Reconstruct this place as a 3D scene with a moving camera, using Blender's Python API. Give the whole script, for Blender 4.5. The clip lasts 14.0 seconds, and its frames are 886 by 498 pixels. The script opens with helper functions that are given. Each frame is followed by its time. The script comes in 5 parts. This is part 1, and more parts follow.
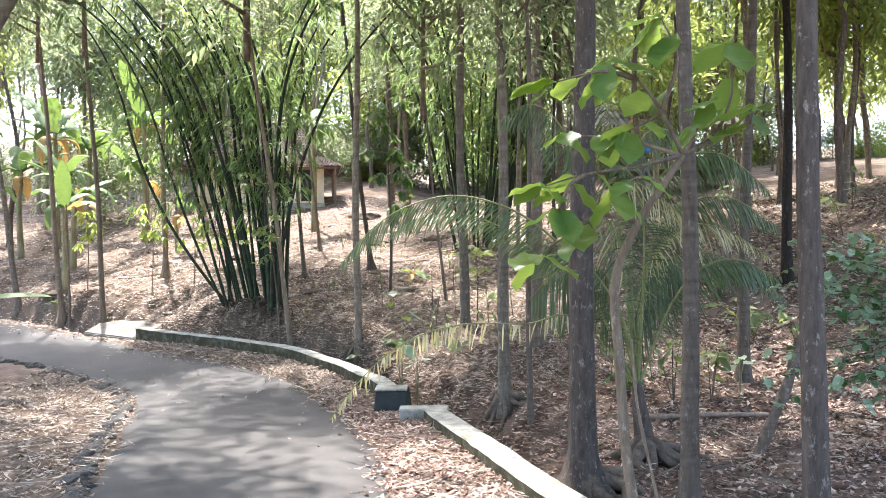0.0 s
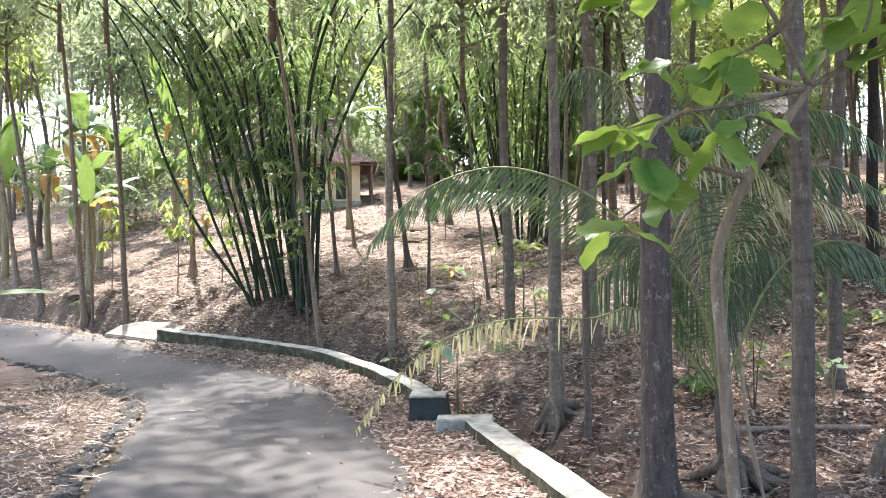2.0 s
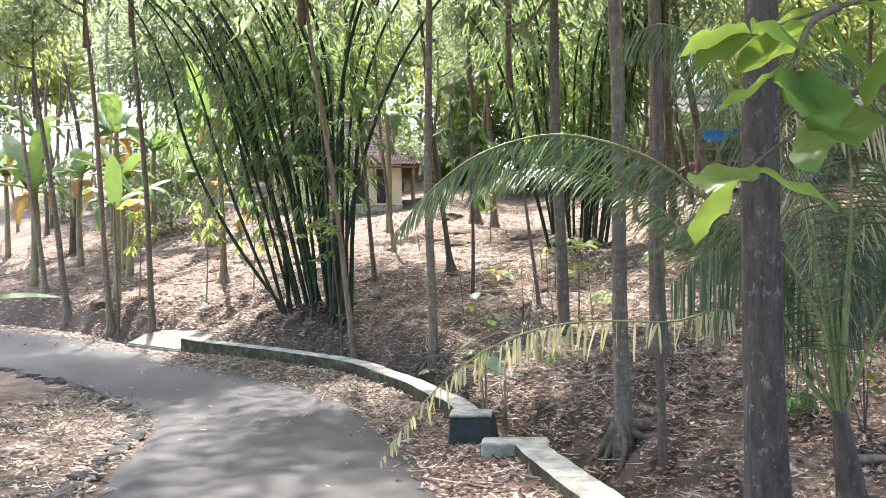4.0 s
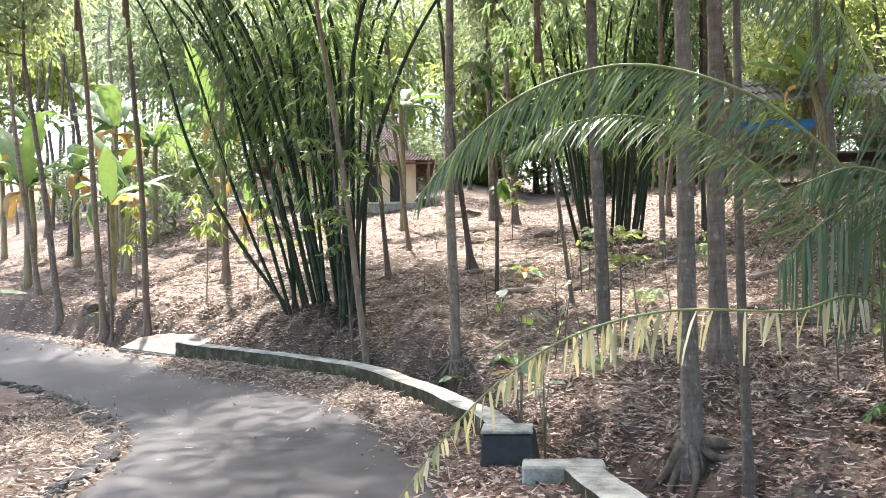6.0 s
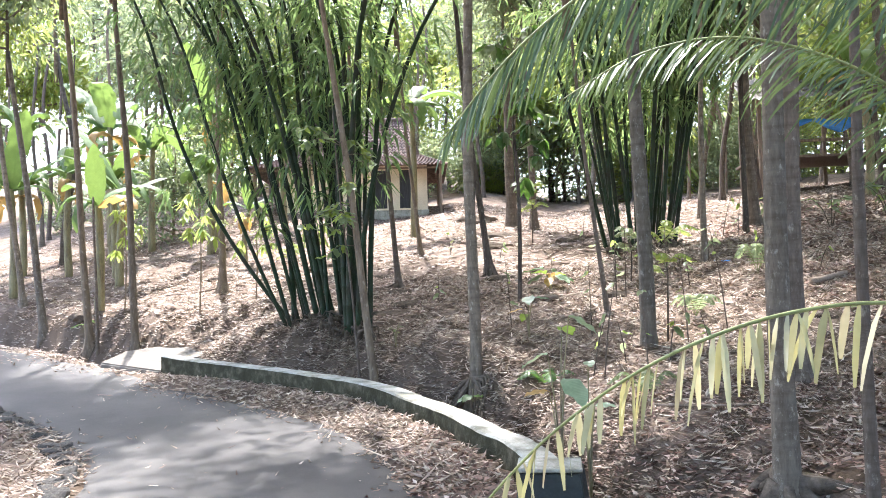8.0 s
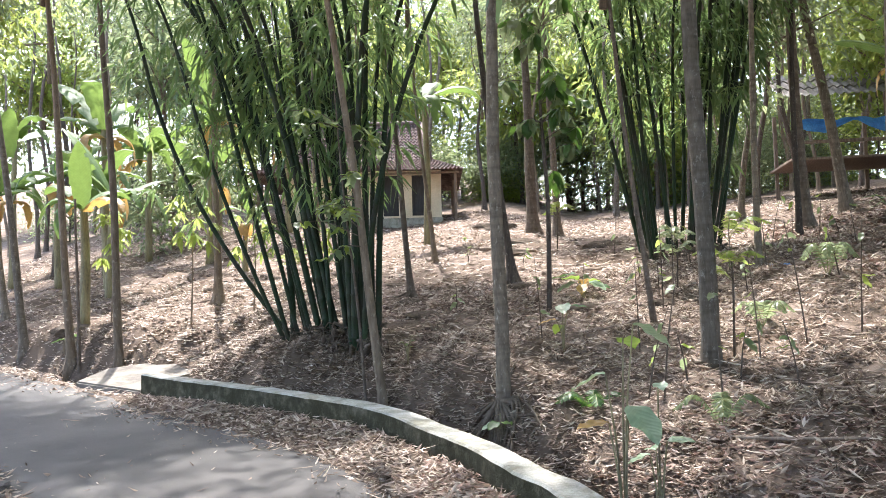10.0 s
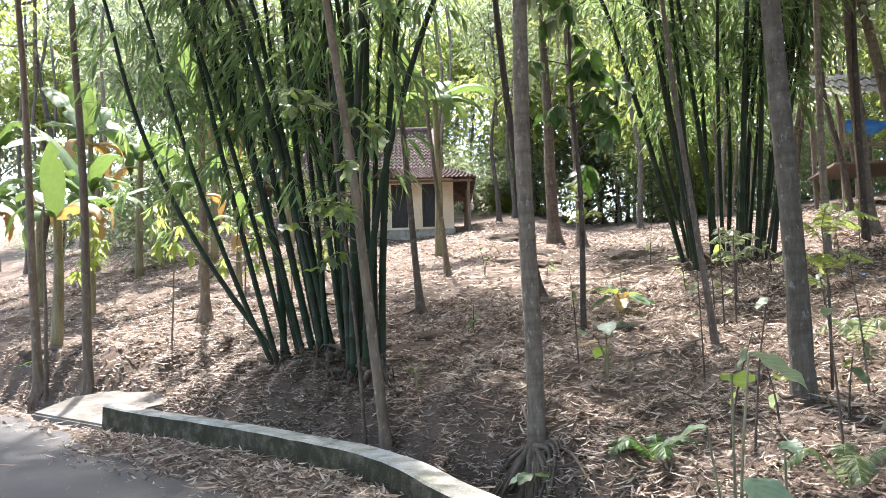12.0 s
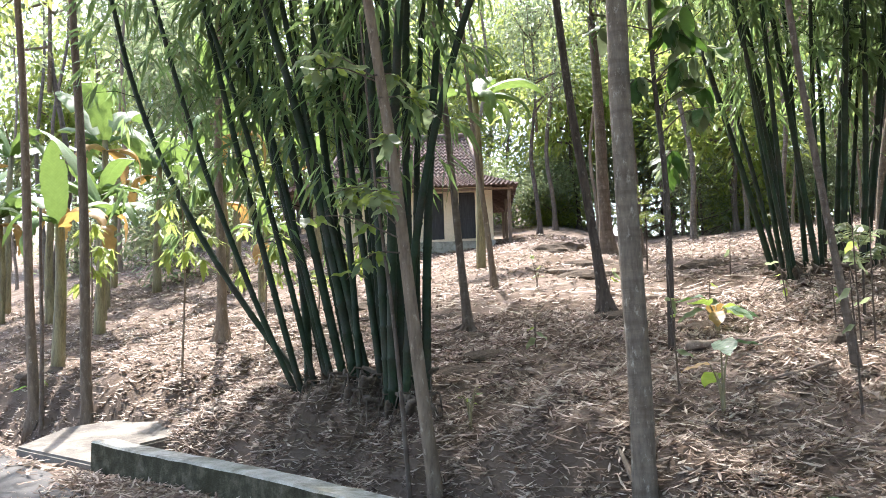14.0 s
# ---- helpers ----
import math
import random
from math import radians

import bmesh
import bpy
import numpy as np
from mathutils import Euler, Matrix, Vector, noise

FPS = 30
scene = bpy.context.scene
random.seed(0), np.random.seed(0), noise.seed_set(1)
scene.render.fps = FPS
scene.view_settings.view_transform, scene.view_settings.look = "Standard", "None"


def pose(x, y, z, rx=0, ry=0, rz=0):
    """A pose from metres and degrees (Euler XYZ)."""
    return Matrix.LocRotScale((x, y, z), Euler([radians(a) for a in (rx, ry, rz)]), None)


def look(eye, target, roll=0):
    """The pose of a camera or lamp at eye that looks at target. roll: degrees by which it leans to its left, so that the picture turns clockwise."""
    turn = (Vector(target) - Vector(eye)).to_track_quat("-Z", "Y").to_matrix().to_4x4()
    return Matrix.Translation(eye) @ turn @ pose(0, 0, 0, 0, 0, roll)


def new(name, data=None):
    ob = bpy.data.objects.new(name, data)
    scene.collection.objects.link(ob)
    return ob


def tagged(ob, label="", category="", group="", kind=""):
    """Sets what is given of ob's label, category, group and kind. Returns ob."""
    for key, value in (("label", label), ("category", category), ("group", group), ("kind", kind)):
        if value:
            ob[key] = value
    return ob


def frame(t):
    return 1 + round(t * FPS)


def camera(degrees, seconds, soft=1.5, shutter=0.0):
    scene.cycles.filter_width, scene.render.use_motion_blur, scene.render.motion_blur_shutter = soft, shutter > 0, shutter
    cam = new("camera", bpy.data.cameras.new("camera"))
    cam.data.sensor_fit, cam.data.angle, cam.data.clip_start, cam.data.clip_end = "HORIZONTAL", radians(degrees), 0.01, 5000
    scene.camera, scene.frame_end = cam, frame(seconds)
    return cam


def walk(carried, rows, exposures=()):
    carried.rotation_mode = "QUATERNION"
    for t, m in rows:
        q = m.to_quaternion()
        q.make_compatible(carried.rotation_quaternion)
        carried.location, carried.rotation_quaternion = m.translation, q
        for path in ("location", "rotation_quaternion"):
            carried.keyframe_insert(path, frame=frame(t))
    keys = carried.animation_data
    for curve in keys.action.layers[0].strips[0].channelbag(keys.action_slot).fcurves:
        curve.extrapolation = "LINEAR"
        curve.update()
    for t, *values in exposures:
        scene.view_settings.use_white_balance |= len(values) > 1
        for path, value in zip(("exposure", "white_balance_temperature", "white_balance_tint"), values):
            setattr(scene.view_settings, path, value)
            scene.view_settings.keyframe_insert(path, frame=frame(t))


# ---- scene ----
cam = camera(53.9, 14.0, soft=0.8)
EXPOSURES = [(0.0, 2.96, 6400, 11), (2.5, 2.88, 6400, 11), (5.5, 2.88, 6400, 11.5), (6.5, 2.97, 6350, 12), (7.5, 3.2, 6150, 12.5), (8.2, 3.0, 6150, 11), (10.5, 2.68, 6300, 10.5), (14.0, 2.71, 6250, 10.5)]
METRES, EYE, TILT, LEAN, TURN = 13.5, 1.69, 0.0, 0.7, 0.0
ROWS = [
    (0.0, 0.0, 0.0, 0.0, 0.0, 0.0, -0.0),
    (0.5, 0.0016, 0.0329, -0.0046, 0.2, 0.04, 0.07),
    (1.0, -0.0012, 0.0642, -0.0095, 0.49, 0.05, 0.14),
    (1.5, -0.0013, 0.0971, -0.0143, 1.31, 0.18, 0.19),
    (2.0, -0.0027, 0.1285, -0.0188, 2.66, 0.34, 0.26),
    (2.5, -0.0043, 0.1625, -0.023, 3.76, 0.59, 0.32),
    (3.0, -0.0043, 0.1941, -0.026, 4.63, 0.79, 0.41),
    (5.5, -0.0266, 0.3631, -0.0454, 6.3, 1.34, 0.64),
    (6.0, -0.0351, 0.3958, -0.0495, 6.48, 1.5, 0.68),
    (6.5, -0.0411, 0.4311, -0.0526, 6.65, 1.68, 0.72),
    (7.0, -0.0485, 0.4648, -0.0553, 6.81, 1.84, 0.77),
    (7.5, -0.0525, 0.5025, -0.0576, 6.99, 2.16, 0.8),
    (8.0, -0.0597, 0.5327, -0.0611, 7.14, 2.44, 0.81),
    (10.5, -0.0903, 0.7139, -0.0707, 8.16, 3.73, 0.97),
    (11.0, -0.0964, 0.7515, -0.0703, 8.33, 3.99, 0.99),
    (11.5, -0.1048, 0.7906, -0.0703, 8.5, 4.29, 1.0),
    (12.0, -0.1107, 0.8306, -0.0694, 8.69, 4.61, 1.03),
    (12.5, -0.1214, 0.8681, -0.0701, 8.9, 4.89, 1.07),
    (13.0, -0.1307, 0.904, -0.0706, 9.2, 5.19, 1.07),
    (13.5, -0.144, 0.943, -0.0708, 9.83, 5.6, 1.07),
    (14.0, -0.1568, 0.979, -0.0709, 10.61, 5.93, 1.1),
]
walk(cam, [(t, pose(0, 0, EYE, TILT, LEAN, TURN) @ pose(METRES * x, METRES * y, METRES * z, 90 + pitch, roll, yaw)) for t, x, y, z, yaw, pitch, roll in ROWS], EXPOSURES)

# ---- light ----
world = bpy.data.worlds.new("world")
scene.world = world
world.use_nodes = True
SUN_AZ, SUN_EL = -24.0, 60.0          # degrees from +y towards +x, and above the horizon
sky = world.node_tree.nodes.new("ShaderNodeTexSky")
sky.sky_type, sky.sun_disc = "NISHITA", False
sky.sun_elevation, sky.sun_rotation = radians(SUN_EL), radians(SUN_AZ)
sky.air_density, sky.dust_density = 1.0, 3.0
world.node_tree.links.new(sky.outputs[0], world.node_tree.nodes["Background"].inputs[0])
world.node_tree.nodes["Background"].inputs[1].default_value = 0.15
sun = new("sun", bpy.data.lights.new("sun", "SUN"))
sun.data.energy, sun.data.angle, sun.data.color = 2.75, radians(1.2), (1.0, 0.965, 0.91)
sun_way = Vector((math.sin(radians(SUN_AZ)) * math.cos(radians(SUN_EL)), math.cos(radians(SUN_AZ)) * math.cos(radians(SUN_EL)), math.sin(radians(SUN_EL))))
sun.matrix_world = look(sun_way * 60, (0, 0, 0))

# ---- materials ----
def material(name, rough=0.8, spec=0.3):
    m = bpy.data.materials.new(name)
    m.use_nodes = True
    nt = m.node_tree
    bsdf = nt.nodes["Principled BSDF"]
    bsdf.inputs["Roughness"].default_value = rough
    bsdf.inputs["Specular IOR Level"].default_value = spec
    return m, nt, bsdf


def noise_tex(nt, scale, detail=4.0, rough=0.6, coord="Object", stretch=None):
    tc = nt.nodes.new("ShaderNodeTexCoord")
    n = nt.nodes.new("ShaderNodeTexNoise")
    n.inputs["Scale"].default_value, n.inputs["Detail"].default_value, n.inputs["Roughness"].default_value = scale, detail, rough
    if stretch:
        mp = nt.nodes.new("ShaderNodeMapping")
        mp.inputs["Scale"].default_value = stretch
        nt.links.new(tc.outputs[coord], mp.inputs[0])
        nt.links.new(mp.outputs[0], n.inputs["Vector"])
    else:
        nt.links.new(tc.outputs[coord], n.inputs["Vector"])
    return n


def ramp(nt, source, stops):
    r = nt.nodes.new("ShaderNodeValToRGB")
    while len(r.color_ramp.elements) < len(stops):
        r.color_ramp.elements.new(0.5)
    for e, (p, c) in zip(r.color_ramp.elements, stops):
        e.position, e.color = p, (*c, 1)
    nt.links.new(source, r.inputs[0])
    return r


def mix(nt, factor, a, b, mode="MIX"):
    n = nt.nodes.new("ShaderNodeMix")
    n.data_type, n.blend_type = "RGBA", mode
    for value, slot in ((factor, 0), (a, 6), (b, 7)):
        if isinstance(value, (int, float)):
            n.inputs[slot].default_value = value
        elif isinstance(value, tuple):
            n.inputs[slot].default_value = (*value, 1)
        else:
            nt.links.new(value, n.inputs[slot])
    return n.outputs[2]


def bump(nt, bsdf, source, strength, distance):
    b = nt.nodes.new("ShaderNodeBump")
    b.inputs["Strength"].default_value, b.inputs["Distance"].default_value = strength, distance
    nt.links.new(source, b.inputs["Height"])
    nt.links.new(b.outputs[0], bsdf.inputs["Normal"])


def surface(name, stops, scale, rough=0.85, fine=40.0, depth=0.01, strength=0.6, spec=0.25, stain=None, stretch=None, stain_scale=0.7):
    """A mottled surface: broad colour variation, fine relief and soft-edged stains."""
    m, nt, bsdf = material(name, rough, spec)
    broad = noise_tex(nt, scale, 6.0, 0.65, stretch=stretch)
    col = ramp(nt, broad.outputs[0], stops).outputs[0]
    if stain:
        patch = noise_tex(nt, stain_scale, 5.0, 0.7)
        fac = ramp(nt, patch.outputs[0], [(0.45, (0, 0, 0)), (0.62, (1, 1, 1))]).outputs[0]
        col = mix(nt, fac, col, stain)
    grain = noise_tex(nt, fine, 4.0, 0.7, stretch=stretch)
    speck = ramp(nt, grain.outputs[0], [(0.3, (0.72, 0.72, 0.72)), (0.7, (1.12, 1.12, 1.12))]).outputs[0]
    col = mix(nt, 1.0, col, speck, "MULTIPLY")
    nt.links.new(col, bsdf.inputs["Base Color"])
    bump(nt, bsdf, grain.outputs[0], strength, depth)
    return m


def leaf_material(name, stops, glow=(0.35, 0.5, 0.06), share=0.45, rough=0.45, spec=0.35):
    """Leaves that vary from one to the next and let light through."""
    m, nt, bsdf = material(name, rough, spec)
    geo = nt.nodes.new("ShaderNodeNewGeometry")
    col = ramp(nt, geo.outputs["Random Per Island"], stops).outputs[0]
    vein = noise_tex(nt, 9.0, 3.0, 0.6)
    shade = ramp(nt, vein.outputs[0], [(0.3, (0.75, 0.78, 0.72)), (0.7, (1.15, 1.12, 1.05))]).outputs[0]
    col = mix(nt, 1.0, col, shade, "MULTIPLY")
    nt.links.new(col, bsdf.inputs["Base Color"])
    tr = nt.nodes.new("ShaderNodeBsdfTranslucent")
    tint = mix(nt, 0.55, col, glow)
    nt.links.new(tint, tr.inputs[0])
    ms = nt.nodes.new("ShaderNodeMixShader")
    ms.inputs[0].default_value = share
    nt.links.new(bsdf.outputs[0], ms.inputs[1])
    nt.links.new(tr.outputs[0], ms.inputs[2])
    nt.links.new(ms.outputs[0], nt.nodes["Material Output"].inputs[0])
    return m


def bark(name, a, b, lichen, bands=0.0):
    m, nt, bsdf = material(name, 0.9, 0.15)
    info = nt.nodes.new("ShaderNodeObjectInfo")
    streak = noise_tex(nt, 5.0, 6.0, 0.7, stretch=(3.0, 3.0, 0.7))
    col = ramp(nt, streak.outputs[0], [(0.3, a), (0.7, b)]).outputs[0]
    spots = noise_tex(nt, 17.0, 5.0, 0.75, stretch=(1.0, 1.0, 0.55))
    fac = ramp(nt, spots.outputs[0], [(0.57, (0, 0, 0)), (0.7, (1, 1, 1))]).outputs[0]
    col = mix(nt, fac, col, lichen)
    if bands:
        ring = noise_tex(nt, 1.0, 3.0, 0.6, stretch=(1.6, 1.6, 11.0))
        ringed = ramp(nt, ring.outputs[0], [(0.36, (0.78, 0.77, 0.75)), (0.52, (1.0, 1.0, 1.0)), (0.7, (1.16, 1.15, 1.12))]).outputs[0]
        col = mix(nt, 1.0, col, ringed, "MULTIPLY")
    tone = ramp(nt, info.outputs["Random"], [(0.0, (0.75, 0.75, 0.75)), (1.0, (1.2, 1.15, 1.1))]).outputs[0]
    col = mix(nt, 1.0, col, tone, "MULTIPLY")
    nt.links.new(col, bsdf.inputs["Base Color"])
    rough = noise_tex(nt, 26.0, 5.0, 0.7, stretch=(2.0, 2.0, 0.8 if not bands else 3.0))
    bump(nt, bsdf, rough.outputs[0], 0.8, 0.015)
    return m


M_GROUND = surface("litter_soil", [(0.3, (0.1, 0.072, 0.056)), (0.5, (0.2, 0.148, 0.117)), (0.72, (0.31, 0.24, 0.197))], 2.3, 0.95, 34.0, 0.03, 1.0, 0.1, (0.12, 0.085, 0.06))
M_ASPHALT = surface("asphalt", [(0.3, (0.046, 0.041, 0.039)), (0.55, (0.063, 0.056, 0.053)), (0.75, (0.08, 0.072, 0.068))], 0.8, 0.8, 120.0, 0.005, 0.35, 0.3, (0.077, 0.069, 0.064))
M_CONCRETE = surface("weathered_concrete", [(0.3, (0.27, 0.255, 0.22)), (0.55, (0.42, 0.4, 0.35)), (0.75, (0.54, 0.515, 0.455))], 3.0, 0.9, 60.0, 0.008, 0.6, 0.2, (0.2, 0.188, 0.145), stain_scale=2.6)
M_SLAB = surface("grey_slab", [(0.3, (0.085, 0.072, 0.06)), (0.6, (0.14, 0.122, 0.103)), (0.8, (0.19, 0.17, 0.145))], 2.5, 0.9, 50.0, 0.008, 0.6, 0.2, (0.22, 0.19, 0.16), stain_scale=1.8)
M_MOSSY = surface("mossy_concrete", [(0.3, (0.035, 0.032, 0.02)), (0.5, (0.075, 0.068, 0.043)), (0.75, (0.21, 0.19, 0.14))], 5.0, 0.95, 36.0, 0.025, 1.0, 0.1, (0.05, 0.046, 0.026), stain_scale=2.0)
M_TAR = surface("dark_painted_concrete", [(0.35, (0.01, 0.013, 0.012)), (0.65, (0.022, 0.028, 0.025)), (0.85, (0.11, 0.12, 0.1))], 6.0, 0.6, 50.0, 0.006, 0.5, 0.4)
M_STONE = surface("kerb_stone", [(0.3, (0.06, 0.054, 0.05)), (0.6, (0.15, 0.135, 0.12)), (0.8, (0.28, 0.25, 0.21))], 5.0, 0.9, 40.0, 0.02, 0.9)
M_SOIL = surface("bare_soil", [(0.3, (0.06, 0.045, 0.035)), (0.6, (0.13, 0.1, 0.075)), (0.8, (0.2, 0.15, 0.11))], 4.0, 0.95, 26.0, 0.03, 1.0, 0.1)
M_PLASTER = surface("cream_plaster", [(0.3, (0.68, 0.57, 0.41)), (0.7, (0.8, 0.7, 0.54))], 1.2, 0.9, 40.0, 0.004, 0.4, 0.2, (0.62, 0.51, 0.36))
M_TILE = surface("clay_roof_tile", [(0.3, (0.1, 0.07, 0.062)), (0.5, (0.19, 0.135, 0.118)), (0.75, (0.28, 0.21, 0.185))], 6.0, 0.9, 30.0, 0.01, 0.6, 0.2, (0.12, 0.09, 0.08), stain_scale=1.6)
M_DARKWOOD = surface("dark_wood", [(0.3, (0.02, 0.022, 0.026)), (0.7, (0.05, 0.05, 0.055))], 4.0, 0.6, 30.0, 0.004, 0.4, 0.4, stretch=(4, 4, 0.5))
M_WOOD = surface("grey_wood", [(0.3, (0.14, 0.1, 0.075)), (0.7, (0.3, 0.23, 0.18))], 4.0, 0.85, 30.0, 0.006, 0.6, 0.2, stretch=(4, 4, 0.6))
M_TARP = surface("blue_tarpaulin", [(0.3, (0.03, 0.16, 0.5)), (0.7, (0.07, 0.3, 0.72))], 3.0, 0.45, 20.0, 0.01, 0.5, 0.5)
M_SHEET = surface("grey_roof_sheet", [(0.3, (0.14, 0.125, 0.11)), (0.7, (0.25, 0.225, 0.2))], 2.0, 0.9, 20.0, 0.01, 0.4, 0.3)
M_CULM = surface("bamboo_culm", [(0.25, (0.012, 0.022, 0.011)), (0.55, (0.021, 0.038, 0.016)), (0.8, (0.058, 0.068, 0.03))], 1.6, 0.62, 40.0, 0.003, 0.3, 0.22, (0.034, 0.032, 0.022), stain_scale=1.2)
M_ROOTS = surface("fibrous_root", [(0.3, (0.05, 0.038, 0.028)), (0.7, (0.17, 0.132, 0.1))], 8.0, 0.95, 40.0, 0.01, 0.8)
M_BARK_DARK = bark("dark_bark", (0.048, 0.038, 0.033), (0.125, 0.102, 0.088), (0.27, 0.245, 0.215))
M_BARK_GREY = bark("grey_bark", (0.095, 0.077, 0.06), (0.22, 0.184, 0.148), (0.37, 0.338, 0.29), 1.0)
M_BARK_BROWN = bark("brown_bark", (0.08, 0.063, 0.051), (0.17, 0.137, 0.113), (0.26, 0.23, 0.195), 1.0)
M_BARK_PALE = bark("pale_bark", (0.11, 0.082, 0.06), (0.25, 0.195, 0.145), (0.35, 0.3, 0.235))
M_BARK_BLACK = bark("black_bark", (0.015, 0.013, 0.012), (0.04, 0.034, 0.03), (0.08, 0.075, 0.07))
M_STALK = surface("banana_stalk", [(0.3, (0.1, 0.075, 0.05)), (0.55, (0.25, 0.22, 0.12)), (0.8, (0.32, 0.25, 0.17))], 3.0, 0.7, 24.0, 0.008, 0.5, 0.3, stretch=(3, 3, 0.5))

M_LEAF = leaf_material("tree_leaf", [(0.0, (0.05, 0.085, 0.036)), (0.5, (0.095, 0.14, 0.062)), (0.85, (0.15, 0.19, 0.09)), (1.0, (0.26, 0.24, 0.11))], (0.44, 0.5, 0.27), 0.52, 0.4, 0.5)
M_LEAF_DEEP = leaf_material("deep_leaf", [(0.0, (0.02, 0.05, 0.018)), (0.6, (0.04, 0.09, 0.028)), (1.0, (0.07, 0.13, 0.03))], (0.2, 0.36, 0.05), 0.35)
M_LEAF_LIME = leaf_material("lime_leaf", [(0.0, (0.09, 0.16, 0.02)), (0.6, (0.17, 0.24, 0.03)), (1.0, (0.3, 0.3, 0.08))], (0.56, 0.62, 0.2), 0.48)
M_BAMBOO_LEAF = leaf_material("bamboo_leaf", [(0.0, (0.03, 0.07, 0.028)), (0.6, (0.06, 0.12, 0.042)), (0.9, (0.1, 0.155, 0.06)), (1.0, (0.2, 0.2, 0.07))], (0.34, 0.46, 0.16), 0.5)
M_BANANA = leaf_material("banana_leaf", [(0.0, (0.05, 0.1, 0.035)), (0.6, (0.085, 0.145, 0.05)), (1.0, (0.14, 0.185, 0.065))], (0.3, 0.42, 0.09), 0.32, 0.55, 0.25)
M_BANANA_DRY = leaf_material("dry_banana_leaf", [(0.0, (0.26, 0.15, 0.05)), (1.0, (0.42, 0.27, 0.1))], (0.6, 0.36, 0.1), 0.4)
M_PALM = leaf_material("palm_leaflet", [(0.0, (0.04, 0.07, 0.03)), (0.6, (0.068, 0.105, 0.042)), (1.0, (0.11, 0.14, 0.06))], (0.2, 0.28, 0.1), 0.16, 0.4, 0.5)
M_PALM_DRY = leaf_material("dry_palm_leaflet", [(0.0, (0.27, 0.25, 0.11)), (0.5, (0.42, 0.38, 0.22)), (0.85, (0.55, 0.5, 0.36)), (1.0, (0.3, 0.22, 0.14))], (0.5, 0.45, 0.2), 0.28)
M_RACHIS = surface("palm_rachis", [(0.3, (0.13, 0.15, 0.05)), (0.7, (0.25, 0.26, 0.1))], 5.0, 0.6, 30.0, 0.003, 0.3, 0.35)
M_BIG = leaf_material("broad_leaf", [(0.0, (0.06, 0.13, 0.04)), (0.6, (0.1, 0.19, 0.045)), (1.0, (0.16, 0.25, 0.05))], (0.48, 0.6, 0.1), 0.54, 0.4, 0.5)
M_PALE = leaf_material("pale_leaf", [(0.0, (0.17, 0.25, 0.15)), (1.0, (0.3, 0.38, 0.27))], (0.35, 0.46, 0.2), 0.3, 0.28, 0.7)
M_LITTER_RED = leaf_material("reddish_litter", [(0.0, (0.055, 0.027, 0.021)), (0.35, (0.165, 0.09, 0.073)), (0.72, (0.33, 0.212, 0.175)), (1.0, (0.6, 0.485, 0.42))], (0.4, 0.26, 0.2), 0.15, 0.65, 0.35)
M_LITTER = leaf_material("dry_litter", [(0.0, (0.07, 0.042, 0.033)), (0.32, (0.185, 0.127, 0.1)), (0.7, (0.345, 0.265, 0.222)), (1.0, (0.56, 0.475, 0.41))], (0.45, 0.34, 0.28), 0.15, 0.7, 0.3)

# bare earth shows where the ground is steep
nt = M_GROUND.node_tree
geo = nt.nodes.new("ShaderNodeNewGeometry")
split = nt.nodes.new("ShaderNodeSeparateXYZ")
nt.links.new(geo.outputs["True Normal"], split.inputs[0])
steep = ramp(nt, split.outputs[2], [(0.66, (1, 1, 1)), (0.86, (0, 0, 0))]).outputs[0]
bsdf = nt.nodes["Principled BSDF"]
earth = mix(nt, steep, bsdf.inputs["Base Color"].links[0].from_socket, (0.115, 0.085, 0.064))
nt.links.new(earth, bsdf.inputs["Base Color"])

# side veins on the broad leaves, slanting forward from the midrib
for big in (M_BIG, M_BANANA, M_LEAF_DEEP, M_PALE):
    nt = big.node_tree
    tc, sx = nt.nodes.new("ShaderNodeTexCoord"), nt.nodes.new("ShaderNodeSeparateXYZ")
    nt.links.new(tc.outputs["Object"], sx.inputs[0])
    mid, slope, wave, comb = (nt.nodes.new("ShaderNodeMath") for _ in range(4))
    mid.operation, slope.operation, wave.operation, comb.operation = "ABSOLUTE", "MULTIPLY_ADD", "MULTIPLY", "SINE"
    nt.links.new(sx.outputs[1], mid.inputs[0])
    nt.links.new(mid.outputs[0], slope.inputs[0])
    slope.inputs[1].default_value = -0.8
    nt.links.new(sx.outputs[0], slope.inputs[2])
    nt.links.new(slope.outputs[0], wave.inputs[0])
    wave.inputs[1].default_value = 120.0
    nt.links.new(wave.outputs[0], comb.inputs[0])
    b = nt.nodes["Principled BSDF"]
    vein = ramp(nt, comb.outputs[0], [(0.0, (0.95, 0.96, 0.94)), (0.8, (1.0, 1.0, 1.0)), (1.0, (1.12, 1.11, 1.06))]).outputs[0]
    nt.links.new(mix(nt, 1.0, b.inputs["Base Color"].links[0].from_socket, vein, "MULTIPLY"), b.inputs["Base Color"])
    bump(nt, b, comb.outputs[0], 0.18, 0.004)

# ---- mesh helpers ----
rng = np.random.default_rng(7)


def mesh_of(name, verts, faces, mat, smooth=False):
    me = bpy.data.meshes.new(name)
    me.from_pydata([tuple(v) for v in verts], [], [tuple(f) for f in faces])
    me.materials.append(mat)
    if smooth:
        me.polygons.foreach_set("use_smooth", np.ones(len(me.polygons), dtype=bool))
    me.update()
    return me


